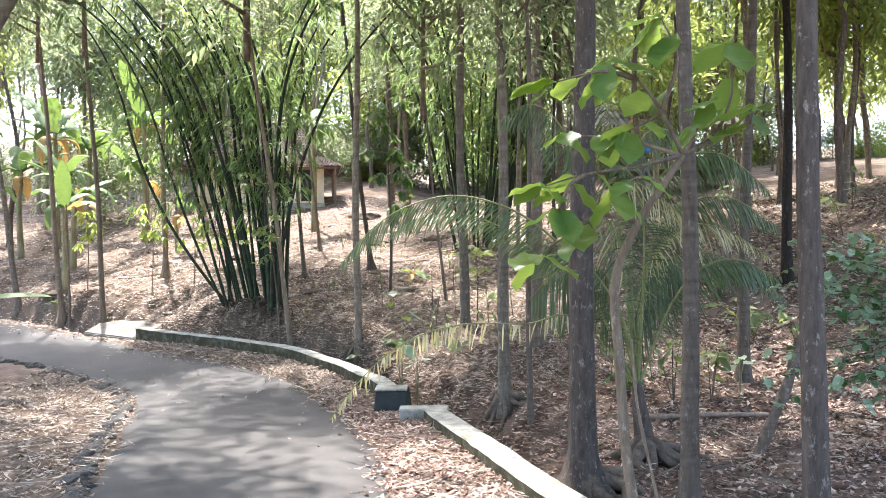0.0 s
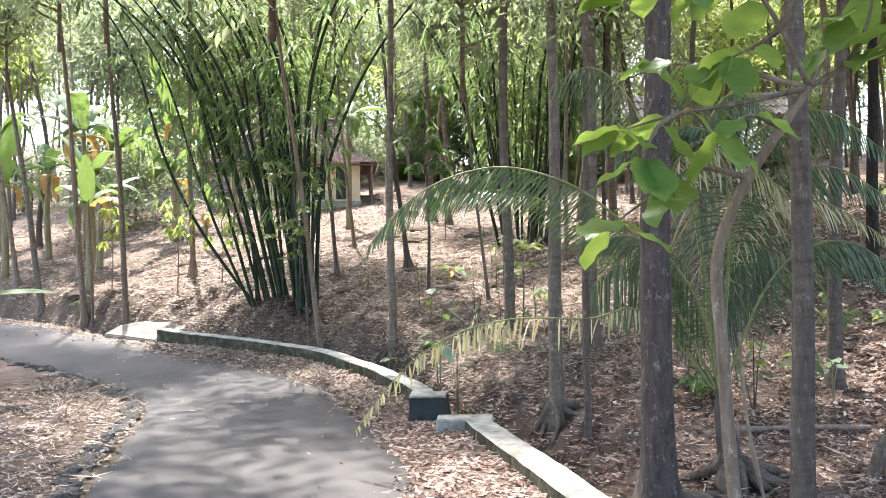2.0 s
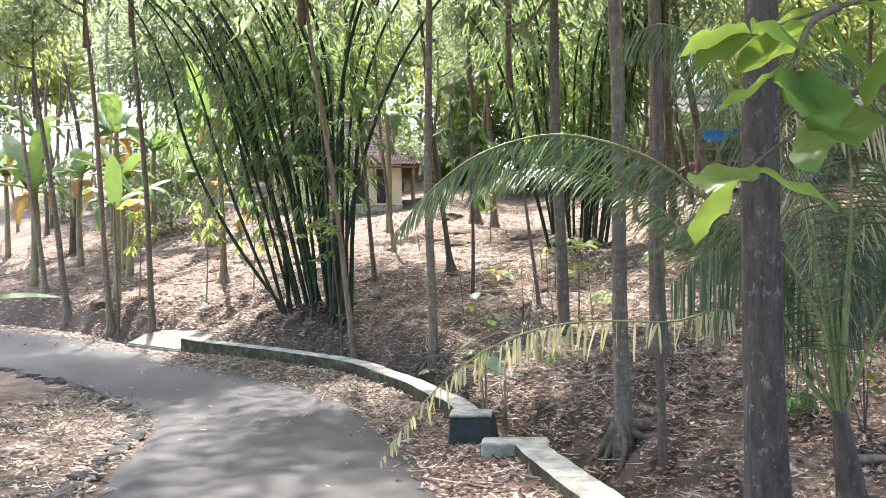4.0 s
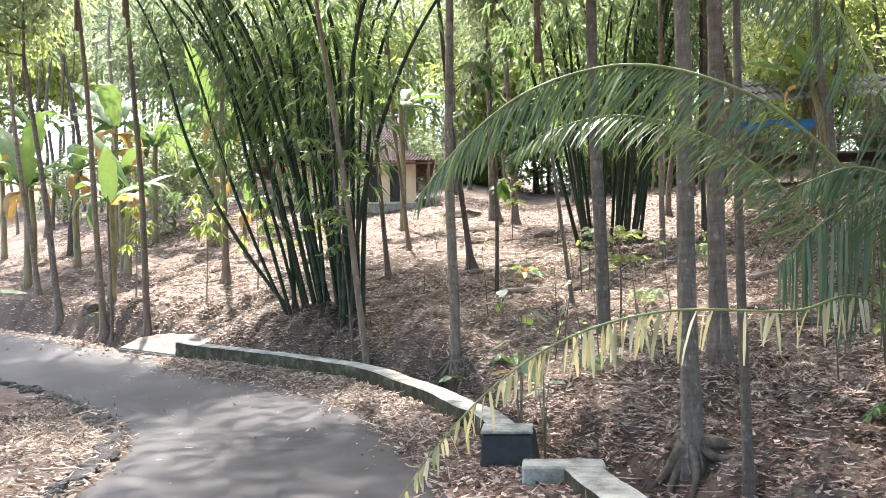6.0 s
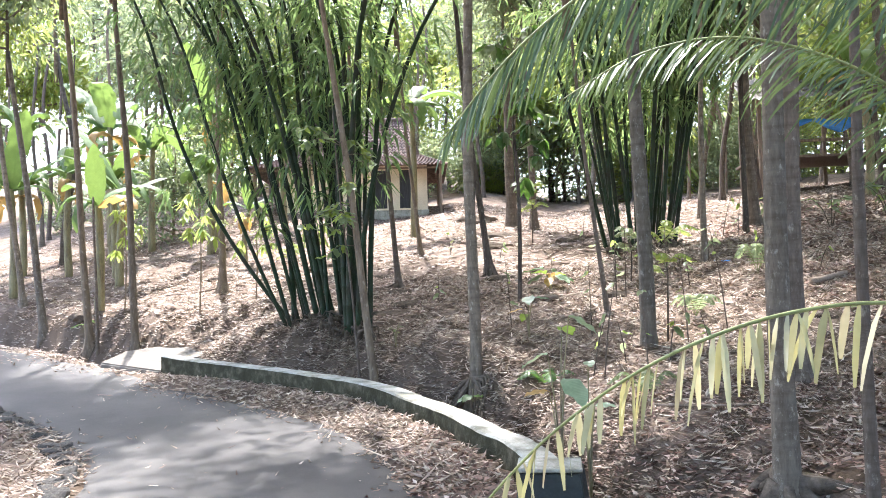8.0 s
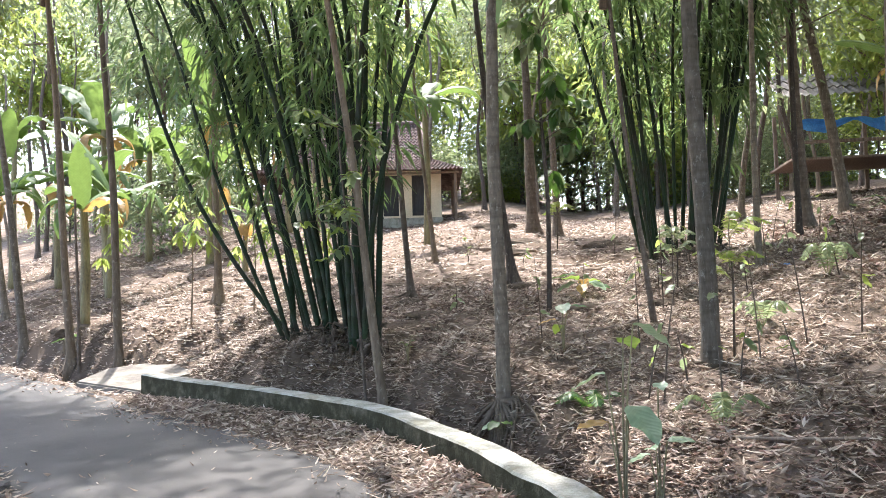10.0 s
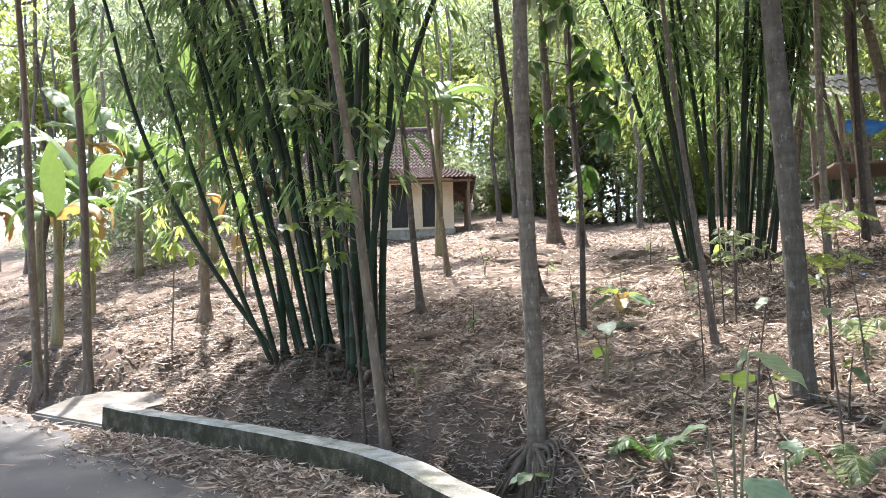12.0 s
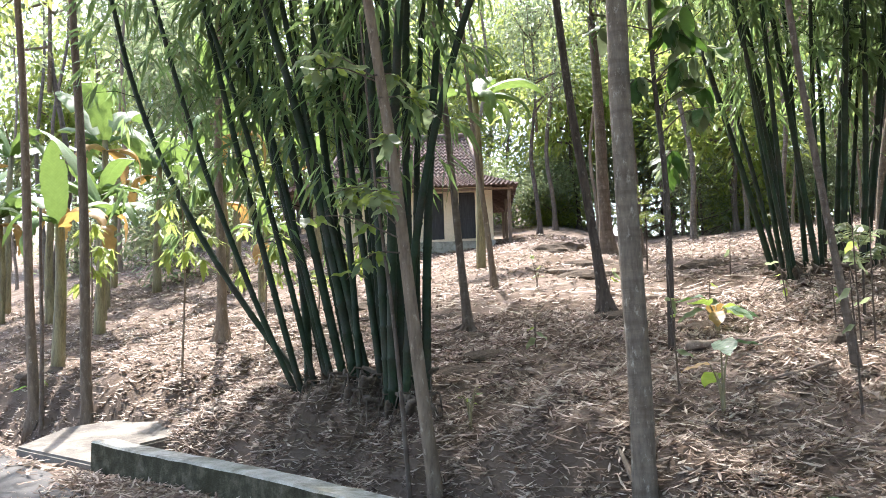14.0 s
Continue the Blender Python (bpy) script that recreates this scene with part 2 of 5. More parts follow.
def attach(name, me, parent=None, label="", matrix=None, kind=""):
    ob = new(name, me)
    if parent is not None:
        ob.parent = parent
    if matrix is not None:
        ob.matrix_basis = matrix
    if label or kind:
        tagged(ob, label, kind=kind)
    return ob


def part(name, bm, mat, parent, label="", matrix=None):
    me = bpy.data.meshes.new(name)
    bm.to_mesh(me)
    bm.free()
    me.materials.append(mat)
    return attach(name, me, parent, label, matrix)


def thing(name, x, y, z, label, category, group="", kind="", turn=0.0):
    ob = new(name)
    ob.empty_display_size = 0.1
    ob.matrix_basis = pose(x, y, z, 0, 0, turn)
    return tagged(ob, label, category, group, kind)


def box_bm(lo, hi, bevel=0.01, bm=None):
    bm = bm or bmesh.new()
    lo, hi = Vector(lo), Vector(hi)
    made = bmesh.ops.create_cube(bm, size=1.0, matrix=Matrix.LocRotScale((lo + hi) / 2, None, hi - lo))
    if bevel:
        edges = {e for v in made["verts"] for e in v.link_edges}
        bmesh.ops.bevel(bm, geom=list(edges), offset=bevel, segments=1, affect="EDGES")
    return bm


def tube(points, radii, sides=8, cap=True):
    """Vertices and faces of a tube along points."""
    pts = np.asarray(points, float)
    n = len(pts)
    tang = np.gradient(pts, axis=0)
    tang /= np.linalg.norm(tang, axis=1)[:, None] + 1e-9
    ref = np.array([0.0, 0.0, 1.0]) if abs(tang[0][2]) < 0.8 else np.array([0.0, 1.0, 0.0])
    verts = []
    for p, t, r in zip(pts, tang, radii):
        a = np.cross(t, ref)
        a /= np.linalg.norm(a) + 1e-9
        b = np.cross(t, a)
        for i in range(sides):
            q = 2 * math.pi * i / sides
            rr = r if np.isscalar(r) else r[i]
            verts.append(p + rr * (math.cos(q) * a + math.sin(q) * b))
    faces = [(k * sides + i, k * sides + (i + 1) % sides, (k + 1) * sides + (i + 1) % sides, (k + 1) * sides + i) for k in range(n - 1) for i in range(sides)]
    if cap:
        faces += [tuple(range(sides))[::-1], tuple(range((n - 1) * sides, n * sides))]
    return verts, faces


def join(pieces):
    verts, faces = [], []
    for v, f in pieces:
        k = len(verts)
        verts += list(v)
        faces += [tuple(i + k for i in face) for face in f]
    return verts, faces


def unit(v):
    return v / (np.linalg.norm(v, axis=-1, keepdims=True) + 1e-9)


def leaf_batch(base, way, side, length, width, fold=0.25, sag=0.15, simple=False):
    """Many pointed leaves: six corners and four triangles each, folded at the midrib and drooping to the tip."""
    n = len(base)
    way, side = unit(way), unit(side - way * np.sum(side * way, axis=1, keepdims=True))
    up = np.cross(side, way)
    L, W = np.broadcast_to(length, n)[:, None], np.broadcast_to(width, n)[:, None]
    mid = base + way * L * 0.45 + up * L * 0.03
    tip = base + way * L - np.array([0, 0, 1.0]) * L * sag
    l = mid + side * W * 0.5 + up * W * fold
    r = mid - side * W * 0.5 + up * W * fold
    if simple:
        k = np.arange(n)[:, None] * 4
        return np.stack([base, r, tip, l], axis=1).reshape(-1, 3), np.concatenate([k + [0, 1, 2], k + [0, 2, 3]], axis=0)
    verts = np.stack([base, r, tip, l, mid], axis=1).reshape(-1, 3)
    k = np.arange(n)[:, None] * 5
    faces = np.concatenate([k + [0, 1, 4], k + [4, 1, 2], k + [4, 2, 3], k + [0, 4, 3]], axis=0)
    return verts, faces


def strap_batch(base, way, side, length, width, hang):
    """Many strap-shaped leaflets of three stretches each, narrowed at both ends and hanging over."""
    n = len(base)
    way, side = unit(way), unit(side - unit(way) * np.sum(side * unit(way), axis=1, keepdims=True))
    L, W = np.broadcast_to(length, n)[:, None], np.broadcast_to(width, n)[:, None]
    rows = []
    for s, w in ((0.0, 0.4), (0.3, 1.0), (0.75, 0.85), (1.0, 0.4)):
        p = base + way * L * s * (1 - 0.5 * hang * s) - np.array([0, 0, 1.0]) * L * hang * s * s
        rows += [p - side * W * 0.5 * w, p + side * W * 0.5 * w]
    verts = np.stack(rows, axis=1).reshape(-1, 3)
    k = np.arange(n)[:, None] * 8
    faces = np.concatenate([k + [i, i + 1, i + 3] for i in (0, 2, 4)] + [k + [i, i + 3, i + 2] for i in (0, 2, 4)], axis=0)
    return verts, faces


def tri_mesh(name, verts, faces, mat):
    me = bpy.data.meshes.new(name)
    me.vertices.add(len(verts))
    me.vertices.foreach_set("co", np.asarray(verts, np.float32).ravel())
    me.loops.add(len(faces) * 3)
    me.loops.foreach_set("vertex_index", np.asarray(faces, np.int32).ravel())
    me.polygons.add(len(faces))
    me.polygons.foreach_set("loop_start", np.arange(len(faces), dtype=np.int32) * 3)
    me.polygons.foreach_set("loop_total", np.full(len(faces), 3, np.int32))
    me.materials.append(mat)
    me.update(calc_edges=True)
    me.validate()
    return me


def spline(points, steps=8):
    """Catmull-Rom through points."""
    p = np.asarray(points, float)
    p = np.vstack([2 * p[0] - p[1], p, 2 * p[-1] - p[-2]])
    out = []
    for i in range(1, len(p) - 2):
        for s in np.arange(steps) / steps:
            a, b, c, d = p[i - 1], p[i], p[i + 1], p[i + 2]
            out.append(0.5 * (2 * b + (c - a) * s + (2 * a - 5 * b + 4 * c - d) * s * s + (3 * b - a - 3 * c + d) * s ** 3))
    return np.array(out + [p[-2]])


# ---- the lie of the land ----
DITCH = np.array([(2.6, -4), (1.95, 3.5), (1.5, 7.0), (0.8, 10.3), (-0.2, 13.7), (-0.92, 14.6), (-1.27, 15.55), (-1.62, 16.2), (-2.12, 17.25), (-2.67, 18.1), (-3.12, 18.8), (-3.72, 19.45),
                  (-4.95, 20.4), (-6.7, 21.55), (-7.9, 22.3), (-10.2, 24.0), (-13.2, 26.2), (-20, 30), (-40, 41)])
EDGE_R = spline([(1.9, -14), (1.5, -6), (1.1, -1), (0.4, 4), (-0.5, 8.9), (-0.8, 11.2), (-1.5, 13.8), (-2.35, 16.0), (-3.45, 18.0), (-5.3, 19.95), (-7.1, 21.5), (-9.0, 22.95), (-10.8, 24.2), (-13.8, 26.2), (-18.2, 28.9), (-26, 33.5)])
EDGE_L = spline([(-1.7, -14), (-1.9, -6), (-2.1, -1), (-2.8, 4), (-3.8, 9.0), (-4.45, 11.4), (-5.0, 13.5), (-5.5, 15.2), (-6.25, 16.5), (-7.5, 17.9), (-9.2, 19.2), (-11.0, 20.3), (-13.0, 21.4), (-16, 23.2), (-21, 26), (-29, 30)])


def sstep(a, b, v):
    t = np.clip((v - a) / (b - a), 0, 1)
    return t * t * (3 - 2 * t)


def road_z(x, y):
    y = np.asarray(y, float)
    s = np.maximum(y - 14, 0)
    return -1.05 * (1 - np.exp(-np.maximum(y, -3) / 5.5)) + 0.055 * np.minimum(s * s / (s + 2), 9) + 0.04 * np.clip(-np.asarray(x, float) - 7, 0, 12)


def from_line(x, y, line):
    """Signed distance from a line: positive to its right."""
    x, y = np.asarray(x, float), np.asarray(y, float)
    best, sign = np.full(x.shape, 1e9), np.ones(x.shape)
    for (ax, ay), (bx, by) in zip(line[:-1], line[1:]):
        ux, uy = bx - ax, by - ay
        t = np.clip(((x - ax) * ux + (y - ay) * uy) / (ux * ux + uy * uy), 0, 1)
        d = np.hypot(x - ax - t * ux, y - ay - t * uy)
        m = d < best
        sign = np.where(m, np.where(ux * (y - ay) - uy * (x - ax) > 0, -1.0, 1.0), sign)
        best = np.where(m, d, best)
    return best * sign


def wobble(x, y):
    return 0.05 * np.sin(1.7 * x + 0.6 * np.sin(1.3 * y)) * np.sin(1.9 * y + 0.8 * np.sin(1.1 * x)) + 0.03 * np.sin(4.1 * x + 1.3 * y) * np.sin(3.7 * y - 1.9 * x)


def ground_z(x, y):
    x, y = np.asarray(x, float), np.asarray(y, float)
    d = from_line(x, y, DITCH)
    k = 0.05 + 0.16 * sstep(13, 23, y) + 0.05 * sstep(0, -5, x) + 0.05 * sstep(-7, -10, x)
    dd = np.maximum(d, 0)
    bank = -0.22 + 0.44 * sstep(12, 16.5, y) + k * np.minimum(dd, 14) + 0.72 * k * np.clip(dd - 14, 0, 22) + 0.55 * k * np.clip(dd - 36, 0, 70)
    f = sstep(0.7, 1.7, d)
    z = road_z(x, y) + np.where(d < 0, 0.0, f * bank - 0.45 * (1 - f) * np.clip(d / 0.3, 0, 1))
    z = z + 0.15 * sstep(-0.95, -0.25, d) * (1 - sstep(-0.05, 0.0, d)) * sstep(14, 16, y) * (1 - sstep(21, 23.2, y))
    # an eroded mound by the grey trunk, with a gully between it and the bamboo
    for mx, my, rx, ry, up in ((-2.6, 20.25, 0.55, 0.55, 0.36), (-2.5, 21.3, 0.6, 0.8, 0.28), (-3.42, 21.95, 0.32, 0.75, -0.4), (-2.2, 18.95, 0.45, 0.35, -0.2), (-4.6, 21.95, 0.9, 0.32, -0.2), (-4.9, 22.95, 0.9, 0.35, 0.16), (-1.75, 19.75, 0.4, 0.4, 0.16), (-8.2, 24.8, 1.3, 1.0, -0.5)):
        z = z + up * np.exp(-((x - mx) / rx) ** 2 - ((y - my) / ry) ** 2)
    rut = 0.06 * np.sin(6.3 * x + 2 * np.sin(2.6 * y)) * np.sin(5.4 * y + 1.5 * np.sin(4.3 * x)) + 0.04 * np.sin(9.1 * x - 3 * y)
    z = z + rut * sstep(0.4, 1.0, d) * (1 - sstep(2.2, 4.0, d))
    clods = 0.022 * np.sin(8.3 * x + 2.2 * np.sin(5.1 * y)) * np.sin(7.7 * y + 1.9 * np.sin(6.2 * x)) + 0.02 * np.sin(4.9 * x - 5.7 * y + np.sin(3.1 * y))
    z = z + clods * sstep(0.5, 1.2, d) * (1 - sstep(30, 38, y))
    return z + wobble(x, y) * sstep(1.0, 3.0, np.abs(d)) * np.where(d < 0, 0.25, 1.0)


def gz(x, y):
    return float(ground_z(np.array([x]), np.array([y]))[0])


def grid_axis(lo, hi, step, far_lo, far_hi):
    near = list(np.arange(lo, hi, step))
    a, s, before = lo, step, []
    while a > far_lo:
        s *= 1.3
        a -= s
        before.append(a)
    b, s, after = near[-1], step, []
    while b < far_hi:
        s *= 1.3
        b += s
        after.append(b)
    return np.array(before[::-1] + near + after)


def build_ground():
    xs, ys = grid_axis(-17, 11, 0.15, -900, 900), grid_axis(5, 36, 0.15, -900, 1200)
    X, Y = np.meshgrid(xs, ys)
    Z = ground_z(X, Y)
    # the bed of the road lies under its surface
    inside = np.minimum(from_line(X, Y, EDGE_L), -from_line(X, Y, EDGE_R))
    Z = Z - 0.07 * sstep(-0.05, 0.25, inside)
    n, m = X.shape
    V = np.stack([X, Y, Z], -1).reshape(-1, 3)
    i = (np.arange(n - 1)[:, None] * m + np.arange(m - 1)).ravel()
    F = np.concatenate([np.stack([i, i + 1, i + m + 1], 1), np.stack([i, i + m + 1, i + m], 1)])
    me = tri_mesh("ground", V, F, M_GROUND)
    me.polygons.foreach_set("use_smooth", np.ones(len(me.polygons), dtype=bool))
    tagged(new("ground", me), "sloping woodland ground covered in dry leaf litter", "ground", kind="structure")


def build_road():
    n = min(len(EDGE_L), len(EDGE_R))
    rows, across = [], 12
    for k in range(n):
        a, b = EDGE_L[k].copy(), EDGE_R[k].copy()
        w = (b - a) / np.linalg.norm(b - a)
        a -= w * 0.09 * (noise.noise(Vector((a[0] * 1.7, a[1] * 1.7, 0))))
        b += w * 0.10 * (noise.noise(Vector((b[0] * 1.5, b[1] * 1.5, 5))))
        for j in range(across + 1):
            s = j / across
            p = a + (b - a) * s
            rim = -0.06 if j in (0, across) else 0.0
            rows.append((p[0], p[1], float(road_z(p[0], p[1])) + 0.015 + 0.03 * (1 - (2 * s - 1) ** 2) + rim))
    m = across + 1
    faces = [(k * m + j, k * m + j + 1, (k + 1) * m + j + 1, (k + 1) * m + j) for k in range(n - 1) for j in range(across)]
    tagged(new("road", mesh_of("road", rows, faces, M_ASPHALT, True)), "narrow grey asphalt lane bending left", "road", kind="structure")


build_ground()
build_road()


# ---- walls along the ditch and the slab over it ----
def wall_along(name, line, width, low, high, mat, parent, label="", mat_top=None):
    """A wall whose road side runs along line; low and high are heights over the road."""
    pts = np.asarray(line, float)
    tang = np.gradient(pts, axis=0)
    tang /= np.linalg.norm(tang, axis=1)[:, None]
    right = np.stack([tang[:, 1], -tang[:, 0]], 1)
    verts, b = [], 0.02
    for i, (p, r) in enumerate(zip(pts, right)):
        z = float(road_z(p[0], p[1]))
        w = width * (1 + 0.06 * noise.noise(Vector((p[0], p[1], 3))))
        hi = high + 0.07 * float(sstep(17.5, 21.5, p[1])) + 0.012 * noise.noise(Vector((p[0] * 3, p[1] * 3, 9)))
        off = 0.012 * noise.noise(Vector((p[0] * 4, p[1] * 4, 1)))
        for s, h in ((off - 0.03, low), (off, hi - b), (off + b, hi), (w - b, hi), (w, hi - b), (w + 0.03, low)):
            verts.append((p[0] + r[0] * s, p[1] + r[1] * s, z + h))
    n = len(pts)
    side, top = [], []
    for k in range(n - 1):
        for j in range(5):
            f = (k * 6 + j, (k + 1) * 6 + j, (k + 1) * 6 + j + 1, k * 6 + j + 1)
            (top if j in (1, 2, 3) else side).append(f)
    side += [tuple(range(6)), tuple(range((n - 1) * 6, n * 6))[::-1]]
    me = mesh_of(name, verts, side + top, mat, False)
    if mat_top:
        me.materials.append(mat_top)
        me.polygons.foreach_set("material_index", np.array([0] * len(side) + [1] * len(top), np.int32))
    return attach(name, me, parent, label)


parapet = thing("parapet_wall", 0, 0, 0, "low curved weathered concrete parapet beside the ditch", "wall", kind="structure")
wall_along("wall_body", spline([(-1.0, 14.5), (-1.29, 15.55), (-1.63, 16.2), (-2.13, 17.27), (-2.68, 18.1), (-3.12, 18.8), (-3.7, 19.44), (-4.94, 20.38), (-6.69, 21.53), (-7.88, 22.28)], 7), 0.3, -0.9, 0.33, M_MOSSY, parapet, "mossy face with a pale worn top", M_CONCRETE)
bm = bmesh.new()
v = [bm.verts.new(c) for c in ((-1.2, 14.2, -1.35), (-0.56, 14.2, -1.35), (-0.5, 14.75, -1.35), (-1.12, 14.75, -1.35), (-1.14, 14.28, -0.63), (-0.64, 14.28, -0.63), (-0.6, 14.72, -0.63), (-1.06, 14.72, -0.63))]
for f in ((0, 1, 5, 4), (1, 2, 6, 5), (2, 3, 7, 6), (3, 0, 4, 7), (4, 5, 6, 7), (3, 2, 1, 0)):
    bm.faces.new([v[i] for i in f])
bmesh.ops.bevel(bm, geom=bm.edges[:], offset=0.015, segments=1, affect="EDGES")
part("end_pier", bm, M_TAR, parapet, "black painted end pier")
bm = box_bm((-1.15, 14.26, -0.628), (-0.62, 14.74, -0.595), 0.008)
part("pier_cap", bm, M_CONCRETE, parapet, "pale concrete cap")

kerb_wall = thing("kerb_wall", 0, 0, 0, "low pale concrete retaining wall beside the lane", "wall", kind="structure")
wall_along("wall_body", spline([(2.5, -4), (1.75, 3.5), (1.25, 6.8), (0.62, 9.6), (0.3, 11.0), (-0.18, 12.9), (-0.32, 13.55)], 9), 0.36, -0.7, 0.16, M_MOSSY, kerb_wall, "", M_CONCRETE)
bm = box_bm((-0.72, 13.56, -1.4), (0.06, 13.94, -0.8), 0.02)
part("wing", bm, M_CONCRETE, kerb_wall)

slab_pts = [(-9.7, 23.45), (-8.05, 22.6), (-8.15, 23.3), (-7.2, 25.0), (-8.4, 25.8), (-9.75, 24.6)]
bm = bmesh.new()
low = [bm.verts.new((x, y, -0.62)) for x, y in slab_pts]
top = [bm.verts.new((x, y, -0.49 + 0.12 * (y - 22.9))) for x, y in slab_pts]
bm.faces.new(top), bm.faces.new(low[::-1])
for i in range(6):
    bm.faces.new((low[i], low[(i + 1) % 6], top[(i + 1) % 6], top[i]))
bmesh.ops.recalc_face_normals(bm, faces=bm.faces[:])
bmesh.ops.bevel(bm, geom=bm.edges[:], offset=0.03, segments=2, affect="EDGES")
me = bpy.data.meshes.new("slab_bridge")
bm.to_mesh(me), bm.free()
me.materials.append(M_SLAB)
tagged(new("slab_bridge", me), "worn concrete slab bridging the ditch to the footpath", "bridge", kind="structure")

# ---- trees ----
def crown_meshes(seed, mat, leaves=3600, leaf=0.2, spread=2.4, tall=3.6, limbs=11, slim=0.42):
    """Limbs and leaves of a crown whose foot is at the origin."""
    g = np.random.default_rng(seed)
    wood, tips = [], []
    for i in range(limbs):
        a, h = g.uniform(0, 2 * math.pi), g.uniform(0.0, 0.75) * tall
        reach = spread * g.uniform(0.45, 1.0) * (1 - 0.45 * h / tall)
        foot = np.array([0, 0, h])
        tip = foot + np.array([math.cos(a) * reach, math.sin(a) * reach, reach * g.uniform(0.25, 0.9)])
        mid = (foot + tip) / 2 + g.normal(0, 0.12, 3) + np.array([0, 0, -0.1 * reach])
        line = spline([foot, mid, tip], 3)
        wood.append(tube(line, np.linspace(0.035, 0.008, len(line)), 5))
        for s in np.linspace(0.45, 1.0, 4):
            tips.append(line[int(s * (len(line) - 1))] + g.normal(0, 0.25, 3))
    wood.append(tube([(0, 0, -0.6), (0.03, 0, tall * 0.4), (0, 0.04, tall * 0.95)], [0.05, 0.035, 0.008], 6))
    tips += [np.array([0, 0, tall]) + g.normal(0, 0.3, 3) for _ in range(4)]
    tips = np.array(tips)
    pick = g.integers(0, len(tips), leaves)
    size = g.uniform(0.25, 0.62, len(tips))
    base = tips[pick] + g.normal(0, 1, (leaves, 3)) * size[pick][:, None] * np.array([1, 1, 0.6])
    way = unit(base - tips[pick]) * 0.8 + g.normal(0, 0.5, (leaves, 3)) + np.array([0, 0, -0.35])
    side = g.normal(0, 1, (leaves, 3)) * np.array([1, 1, 0.35])
    L = leaf * g.uniform(0.6, 1.3, leaves)
    v, f = leaf_batch(base, way, side, L, L * slim, simple=True)
    wv, wf = join(wood)
    return mesh_of("branchwork", wv, wf, M_BARK_GREY, True), tri_mesh("crown", v, f, mat)


CROWNS = [crown_meshes(1, M_LEAF), crown_meshes(2, M_LEAF_DEEP, 3800, 0.22), crown_meshes(3, M_LEAF_LIME, 3000, 0.24, 2.2, 3.2), crown_meshes(4, M_LEAF, 4200, 0.16, 2.0, 4.4, 14)]


def trunk_mesh(r, h, lean, seed, mat, flare=1.6, bend=0.12, sides=10):
    g = np.random.default_rng(seed)
    n = 18
    s = np.concatenate([[-0.35, 0.0, 0.12, 0.3, 0.6], np.linspace(1.0, h, n - 5)])
    ph = g.uniform(0, 6.28, 2)
    x = lean[0] * s + bend * (np.sin(s * 0.75 + ph[0]) - math.sin(ph[0])) * np.clip(s / 3, 0, 1)
    y = lean[1] * s + bend * (np.sin(s * 0.6 + ph[1]) - math.sin(ph[1])) * np.clip(s / 3, 0, 1)
    pts = np.stack([x, y, s], 1)
    lobes = g.uniform(0, 6.28)
    rad = []
    for k, q in enumerate(s):
        root = (flare - 1) * math.exp(-max(q, -0.1) * 4.5)
        taper = 1 - 0.45 * max(q, 0) / h
        rad.append([r * taper * (1 + root * (1 + 0.55 * math.sin(4 * 2 * math.pi * i / sides + lobes)) + g.normal(0, 0.03)) for i in range(sides)])
    v, f = tube(pts, rad, sides)
    return mesh_of("trunk", v, f, mat, True), pts[-1]


def tree(x, y, r, h, lean, mat, crown, size, label, name="tree", flare=1.6, bend=0.1, group="", drop=0.0):
    seed = int(abs(x * 131 + y * 17) * 10)
    ob = thing(name, x, y, gz(x, y) - drop, label, "tree", group)
    me, end = trunk_mesh(r, h, lean, seed, mat, flare, bend)
    attach("trunk", me, ob)
    if crown is not None:
        limbs, leaves = CROWNS[crown]
        m = Matrix.Translation(end - np.array([0, 0, 0.3])) @ Matrix.Rotation(seed % 628 / 100, 4, "Z") @ Matrix.Diagonal((size, size, size, 1))
        attach("branchwork", limbs, ob, matrix=m)
        attach("crown", leaves, ob, matrix=m)
    return ob


